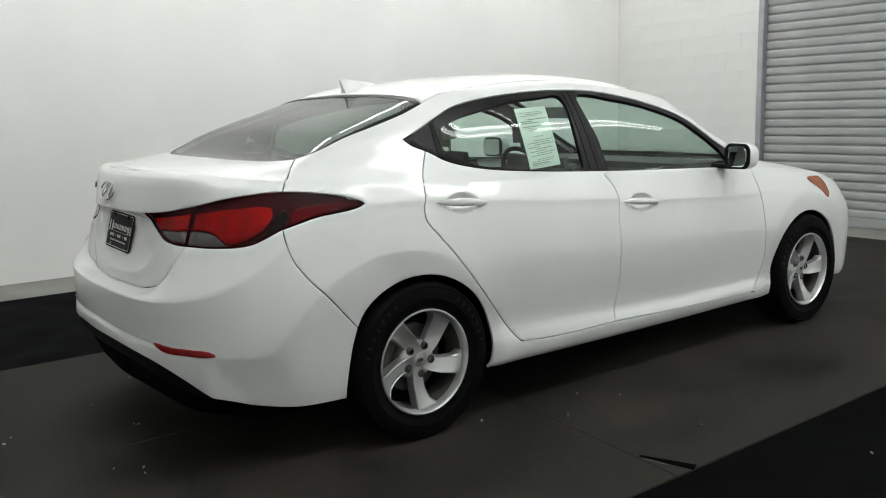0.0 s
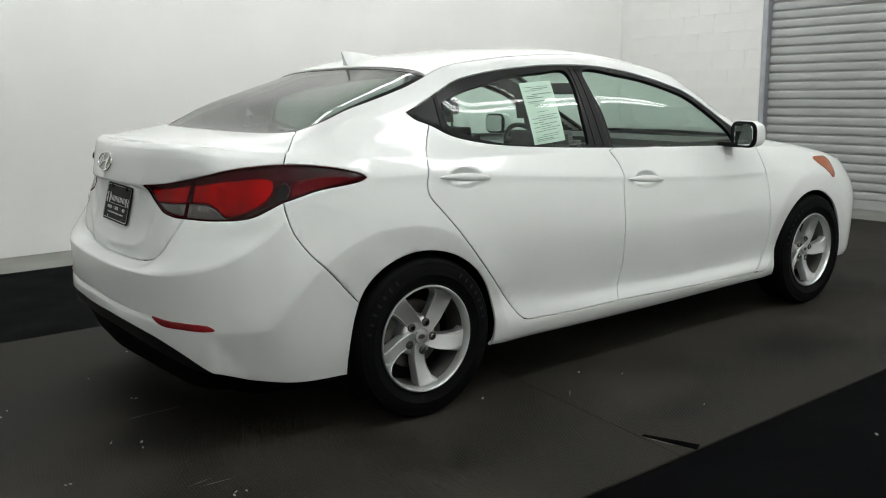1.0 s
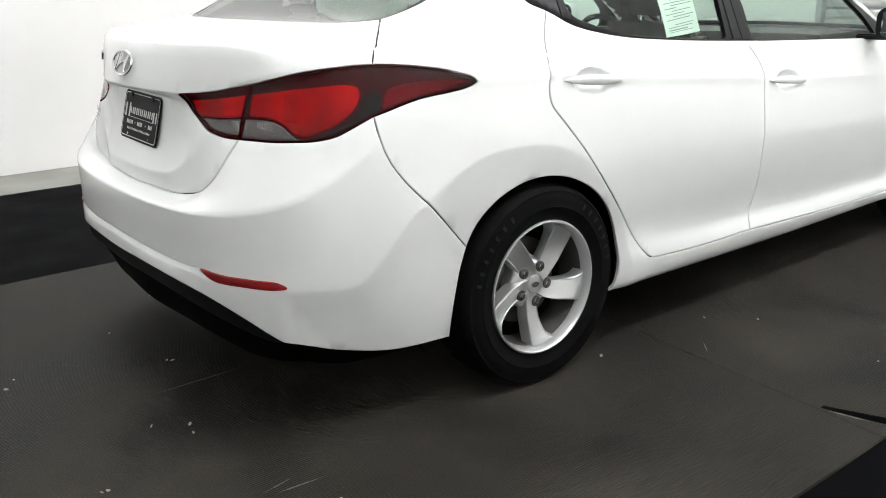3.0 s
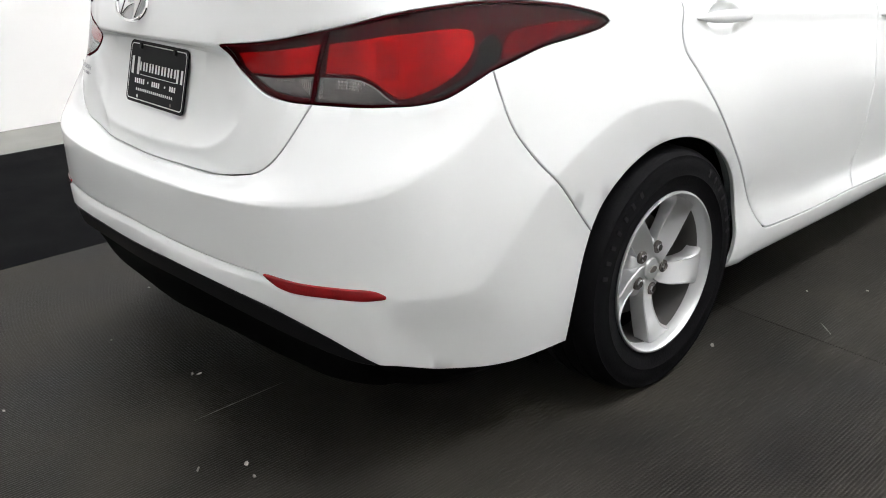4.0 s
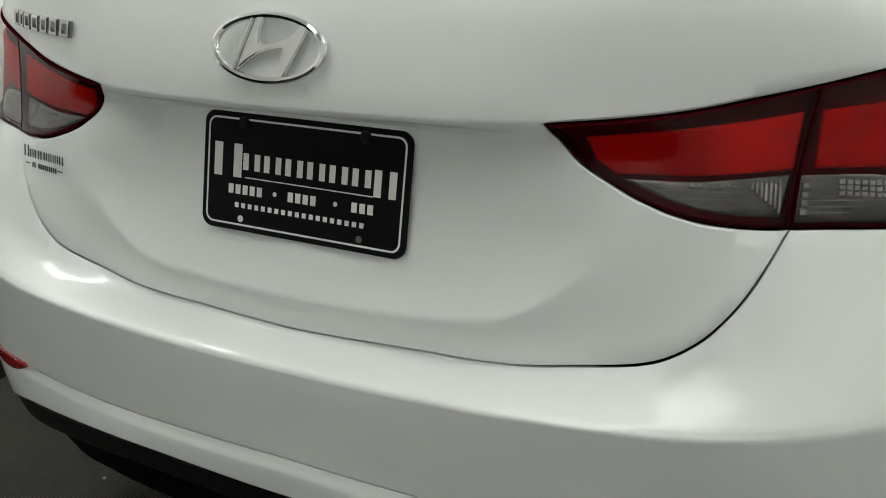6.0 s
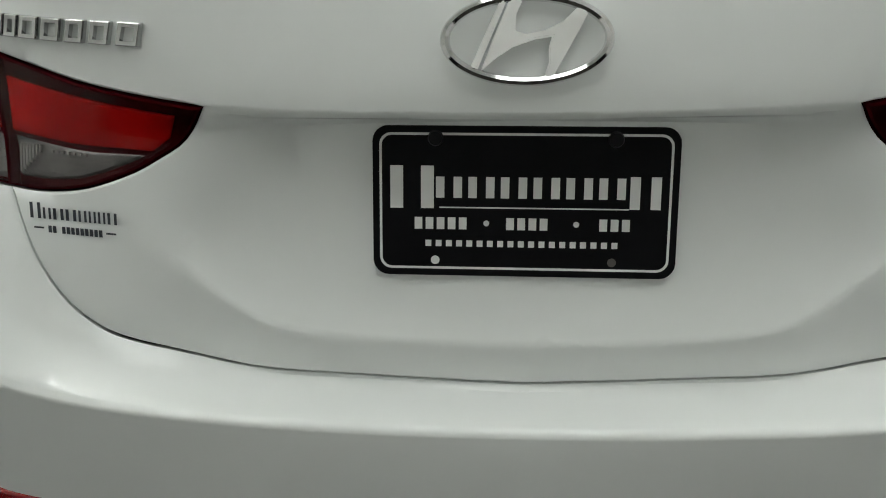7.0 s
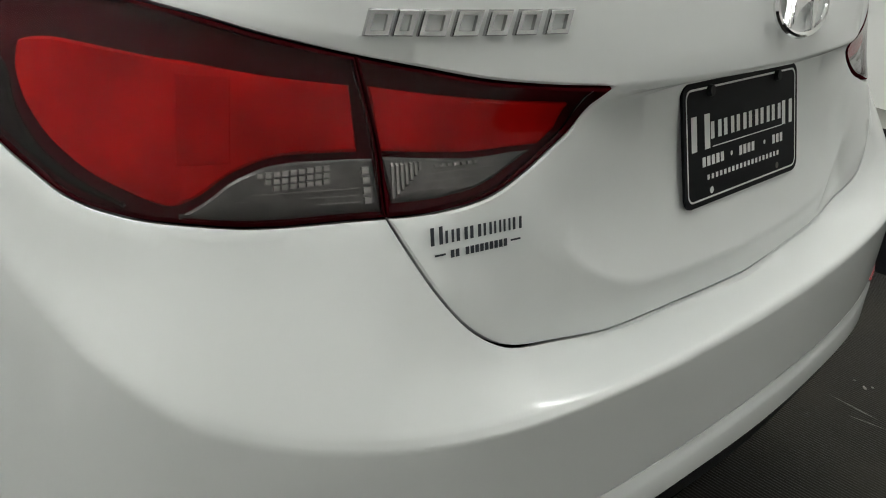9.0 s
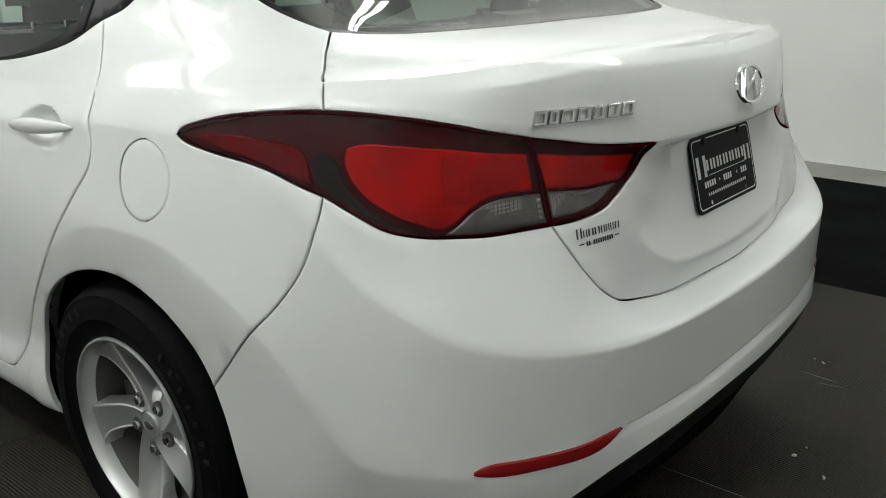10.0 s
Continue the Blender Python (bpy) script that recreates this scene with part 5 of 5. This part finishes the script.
def bars(name, items, mat, m, parent, z=.0034, lean=0.0, depth=.0):
    for x, y, w, h in items:
        bm = bmesh.new()
        pts = [(x, y), (x + w, y), (x + w + lean * h, y + h), (x + lean * h, y + h)]
        if depth:
            bm.free()
            bm = prism(pts, depth, m @ Matrix.Translation((0, 0, z)), depth * .3)
        else:
            bm.faces.new([bm.verts.new((px, py, z)) for px, py in pts])
            bm.transform(m)
        part(name, bm, mat, parent)


row = [(-.1346, -.0068, .013, .043), (-.1036, -.0068, .013, .043)]
for k in range(6):
    x, w = -.0885 + .0325 * k, .0285
    row += [(x, .004, w * .30, .0213), (x + w * .62, .004, w * .30, .0213)]
row += [(.1045, -.0056, .010, .0326), (.1250, -.0056, .010, .0326)]
bars("print_bar", row + [(-.085, -.0064, .189, .0014)], PLATEWHITE, plate_at, plate)
bars("print_bar", [(x0 + .0112 * k, -.028, .0078, .0122) for x0, n in ((-.110, 5), (-.0175, 4), (.0754, 3)) for k in range(n)], PLATEWHITE, plate_at, plate)
bars("print_bar", [(-.099 + .0104 * k, -.0456, .006, .0064) for k in range(19)], PLATEWHITE, plate_at, plate)
for x in (-.0375, .0525):
    dot = bmesh.new()
    bmesh.ops.create_circle(dot, cap_ends=True, segments=14, radius=.003, matrix=plate_at @ Matrix.Translation((x, -.0215, .0034)))
    part("dot", dot, PLATEWHITE, plate)
for x in (-.089, .089):
    bolt = bmesh.new()
    bmesh.ops.create_cone(bolt, cap_ends=True, segments=20, radius1=.0085, radius2=.0065, depth=.006, matrix=plate_at @ Matrix.Translation((x, .0635, .005)))
    smooth_part("bolt", bolt, TRIM, plate, "black plate screw", 30)
    hole_bm = bmesh.new()
    bmesh.ops.create_circle(hole_bm, cap_ends=True, segments=16, radius=.0045, matrix=plate_at @ Matrix.Translation((x, -.0597, .0036)))
    part("screw_hole", hole_bm, PLATEWHITE if x < 0 else BRAKE, plate)

# ---- badges ----
def on_face(s, z, lift=0.0):
    """Pose on the lid: x to the right along it, y up, z out."""
    q = np.array([[s, z]])
    p, n = run_height(q)[0], Vector(normal_of(run_height, q)[0])
    right = Vector((0, 0, 1)).cross(n).normalized()
    up = n.cross(right).normalized()
    m = Matrix((right, up, n)).transposed().to_4x4()
    m.translation = Vector(p) + n * lift
    return m


em = on_face(.0005, .988, .002)
n = 64
oval = bmesh.new()
rows = []
for i in range(n):
    a = 2 * math.pi * i / n
    ring = []
    for j in range(8):
        b = 2 * math.pi * j / 8
        rr = .0042 * math.cos(b)
        ring.append(oval.verts.new(((.0700 + rr) * math.cos(a), (.0352 + rr) * math.sin(a), .004 + .0042 * math.sin(b))))
    rows.append(ring)
for i in range(n):
    for j in range(8):
        oval.faces.new((rows[i][j], rows[(i + 1) % n][j], rows[(i + 1) % n][(j + 1) % 8], rows[i][(j + 1) % 8]))
oval.transform(em)
bmesh.ops.recalc_face_normals(oval, faces=oval.faces[:])
badge = smooth_part("oval_badge", oval, CHROME, lid, "chrome oval badge")
for pts in ([(-.049, -.0240), (-.043, -.0262), (-.0165, .0335), (-.0225, .0325)],
            [(-.0395, -.0263), (-.026, -.0150), (-.0122, -.0066), (.0066, -.0005), (.0206, .0013), (.0180, -.0080), (.0182, -.020), (.0135, -.0330), (.0215, -.0325), (.0456, .0098), (.0519, .0225),
             (.0433, .0262), (.030, .0138), (.0144, .0067), (-.001, .0040), (-.0098, .0070), (-.0092, .0200), (-.0030, .0340), (-.0145, .0335), (-.0300, -.0020)]):
    smooth_part("badge_stroke", prism(pts, .0065, em @ Matrix.Translation((0, 0, .001)), .0016), CHROME, badge, "", 30)

WORD = [.030, .025, .034, .033, .030, .031, .034]
x, total = 0, sum(WORD) + 6 * .003
for k, w in enumerate(WORD):  # slanted hollow blocks stand in for the letters
    ma = on_face(-(.622 - (.622 - .374) * (x + w / 2) / total), .985, .0005)
    hh, wall, step_on = .0112, .0046, w + .003
    w *= .84
    outer = [(-w / 2 - .002, -hh), (w / 2 - .005, -hh), (w / 2 + .001, hh), (-w / 2 + .004, hh)]
    inner = [(-w / 2 + wall - .0005, -hh + wall), (w / 2 - .004 - wall, -hh + wall), (w / 2 - wall - .001, hh - wall), (-w / 2 + wall + .0035, hh - wall)]
    bm = bmesh.new()
    rings = [[bm.verts.new((px, py, pz)) for px, py in ring] for ring, pz in ((outer, 0), (outer, .0042), ([(px * .93, py * .90) for px, py in outer], .0058), (inner, .0052), (inner, 0))]
    for lo, hi in zip(rings, rings[1:]):
        for i in range(4):
            bm.faces.new((lo[i], lo[(i + 1) % 4], hi[(i + 1) % 4], hi[i]))
    bmesh.ops.recalc_face_normals(bm, faces=bm.faces[:])
    bm.transform(ma)
    smooth_part("name_badge", bm, SATIN, lid, "raised chrome name badge", 30)
    x += step_on
dm = on_face(-.490, .7965, .0012) @ Matrix.Diagonal((1.2, 1.2, 1, 1))
row, x = [], -.045
for k, w in enumerate((.011, .008, .0105, .0105, .008, .007, .007, .009)):
    h = .014 if k == 0 else .010
    row += [(x, 0, w * .3, h), (x + w * .7, 0, w * .3, h)]
    x += w + .0022
row += [(-.042, -.009, .010, .0016), (.030, -.009, .010, .0016)]
row += [(-.0275 + .0046 * k, -.012, .0034, .0062) for k in range(12) if k != 2]
bars("decal_bar", row, DECAL, dm, lid, .0)

# shark fin aerial
fin_y = np.linspace(.200, .385, 14)
verts, faces = [], []
for i, y in enumerate(fin_y):
    t = i / 13
    base = upper(np.array([y]), np.array([6.0]))[0][2]
    hgt = .070 * (1 - t) ** 1.3 * min(1, (t + .09) / .10) + .002
    lean = -.022 * (1 - t)
    wd = .030 * math.sqrt(max(0, 1 - (2 * t - .9) ** 2 * .8)) + .002
    for sx, hz in ((-1, 0), (-.55, .45), (-.15, .95), (.15, .95), (.55, .45), (1, 0)):
        verts.append((sx * wd, y + lean * hz, base - .004 + hgt * hz))
for i in range(13):
    for j in range(5):
        faces.append((i * 6 + j, i * 6 + j + 1, (i + 1) * 6 + j + 1, (i + 1) * 6 + j))
faces += [tuple(range(6)), tuple(13 * 6 + j for j in range(6))[::-1]]
mesh_part("roof_aerial", raw("roof_aerial", verts, [f[::-1] for f in faces]), PAINT, car, "white shark-fin roof aerial", 40)

# door mirrors
for sgn in (1, -1):
    bm = bmesh.new()
    bmesh.ops.create_uvsphere(bm, u_segments=24, v_segments=16, radius=1)
    for v in bm.verts:
        x, y, z = v.co
        sq = lambda q: math.copysign(abs(q) ** .62, q)
        v.co = (sq(x) * .081, (sq(y) if y > 0 else sq(y) * .35) * .075, sq(z) * .066 * (1 - .12 * x))
    bm.transform(pose(sgn * .925, 1.905, 1.005, 0, 0, -sgn * 8) @ Matrix.Diagonal((sgn, 1, 1, 1)))
    bmesh.ops.recalc_face_normals(bm, faces=bm.faces[:])
    mir = smooth_part("door_mirror", bm, PAINT, car, "white door mirror with black base")
    smooth_part("bezel", prism(rounded(.160, .126, .042), .004, pose(sgn * .925, 1.885, 1.005, 90, 0, -sgn * 8)), TRIM, mir)
    smooth_part("mirror_glass", prism(rounded(.136, .104, .036), .003, pose(sgn * .925, 1.877, 1.005, 90, 0, -sgn * 15)), MIRRORGLASS, mir, "mirror glass")
    smooth_part("mirror_foot", box(min(sgn * .77, sgn * .90), max(sgn * .77, sgn * .90), 1.885, 1.975, .94, .962, .006), TRIM, mir)

# ---- cabin ----
part("cabin_floor", box(-.70, .70, .1, 2.3, .26, .30), CABIN, car)
smooth_part("parcel_shelf", box(-.60, .60, -.44, .02, .985, 1.01, .008), CABIN, car, "dark rear parcel shelf")
smooth_part("dashboard", box(-.70, .70, 1.78, 2.30, .60, .955, .06, 3), CABIN, car, "dark dashboard")
roof_y, roof_w = np.linspace(.20, 1.50, 14), np.linspace(3.9, 8.1, 16)
R = along_across(np.stack(np.meshgrid(roof_y, roof_w * WIDE, indexing="ij"), -1).reshape(-1, 2)) - [0, 0, .025]
idx = np.arange(14 * 16).reshape(14, 16)
mesh_part("headlining", raw("headlining", R, np.stack([idx[:-1, :-1], idx[:-1, 1:], idx[1:, 1:], idx[1:, :-1]], -1).reshape(-1, 4)), HEADLINER, car, "pale cloth headlining")


ly, lw = np.linspace(-.46, 2.40, 72), np.linspace(.05, 3.85, 40)
L2 = np.stack(np.meshgrid(ly, lw * WIDE, indexing="ij"), -1).reshape(-1, 2)
L3 = along_across(L2) - normal_of(along_across, L2) * .030
open_part = inside(L2, np.concatenate([dense(DLO_TOP), flip(dense(DLO_LOW))[:-1], flip(dense(DLO_TIP))[:-1]])) | inside(L2, np.concatenate([dense(BACK_SIDE), [(-.60, 3.18 * WIDE), (-.60, 5 * WIDE), (.19, 5 * WIDE)]])) | ((L2[:, 0] > 1.5) & (L2[:, 1] > np.interp(L2[:, 0], [p[0] for p in SCREEN_SIDE], [p[1] for p in SCREEN_SIDE])))
idx = np.arange(72 * 40).reshape(72, 40)
quads = np.stack([idx[:-1, :-1], idx[1:, :-1], idx[1:, 1:], idx[:-1, 1:]], -1).reshape(-1, 4)
quads = quads[~open_part[quads].any(1)]
both("pillar_lining", (L3, [tuple(q) for q in quads]), CABIN, car, "dark cloth pillar lining")


def cushion(x0, x1, y0, y1, z0, z1, lean=0.0, r=.05):
    bm = box(-(x1 - x0) / 2, (x1 - x0) / 2, -(y1 - y0) / 2, (y1 - y0) / 2, 0, z1 - z0, r, 4)
    bm.transform(Matrix.Translation(((x0 + x1) / 2, (y0 + y1) / 2, z0)) @ pose(0, 0, 0, lean, 0, 0))
    return bm


for x in (-.37, .37):
    seat = smooth_part("front_seat", cushion(x - .25, x + .25, 1.12, 1.25, .46, 1.05, 14), SEAT, car, "grey cloth front seat")
    smooth_part("seat_cushion", cushion(x - .25, x + .25, 1.2, 1.65, .38, .52), SEAT, seat)
    smooth_part("headrest", cushion(x - .13, x + .13, .98, 1.08, 1.06, 1.22, 8, .045), SEAT, seat)
    for dx in (-.05, .05):
        post = bmesh.new()
        bmesh.ops.create_cone(post, cap_ends=True, segments=8, radius1=.007, radius2=.007, depth=.10, matrix=pose(x + dx, 1.05, 1.05))
        part("headrest_post", post, CHROME, seat)
bench = smooth_part("rear_seat", cushion(-.62, .62, .10, .24, .44, .99, 20), SEAT, car, "grey cloth rear bench seat")
smooth_part("seat_cushion", cushion(-.62, .62, .20, .68, .34, .50), SEAT, bench)
for x in (-.38, .38):
    smooth_part("headrest", cushion(x - .13, x + .13, -.09, .01, .99, 1.13, 8, .045), SEAT, bench)
vs, fs = lathe([(.18 + .014 * math.cos(a), .014 * math.sin(a)) for a in np.linspace(0, 2 * math.pi, 9)], 36)
sw = mesh_part("steering_wheel", raw("steering_wheel", vs, fs), CABIN, car, "dark steering wheel", 60)
sw.matrix_basis = pose(-.37, 1.66, .86, 0, 0, -90) @ pose(0, 0, 0, 0, 25, 0)
smooth_part("spoke", box(-.012, .012, -.17, .17, -.03, .03, .008), CABIN, sw)
smooth_part("rear_view_mirror", box(-.12, .12, 1.56, 1.59, 1.20, 1.26, .012), CABIN, car)

smooth_part("paper_slip", box(-.30, -.22, -.40, -.35, 1.0105, 1.012, .0), PAPER, car, "small white paper slip on the parcel shelf")

# price sheet inside the rear side window
STICKER = [(.653, 2.64), (.842, 2.67), (.812, 1.25), (.626, 1.10)]
sheet_pts = cornered(wide(STICKER), .03)
paper = panel("window_sheet", sheet([(sheet_pts, True)], along_across, step=.03, lift=-.013, gap=0, depth=.0006), PAPER, car, "white printed sheet stuck inside the window")
c = np.array([(y, w * WIDE) for y, w in STICKER])


def on_sheet(u, v):
    return (c[0] * (1 - u) + c[1] * u) * (1 - v) + (c[3] * (1 - u) + c[2] * u) * v


random.seed(11)
v = .06
while v < .95:
    wide_line = random.choice((.35, .55, .7, .78))
    hgt = random.choice((.006, .006, .010))
    if random.random() < .8:
        u0 = .10 if random.random() < .6 else .3
        q = np.array([on_sheet(u0, v), on_sheet(min(.92, u0 + wide_line), v), on_sheet(min(.92, u0 + wide_line), v + hgt * 1.4), on_sheet(u0, v + hgt * 1.4)])
        p, nn = along_across(q), normal_of(along_across, q)
        mesh_part("print_line", raw("print_line", p - nn * .0124, [(0, 1, 2, 3)]), PRINT, paper)
    v += .030
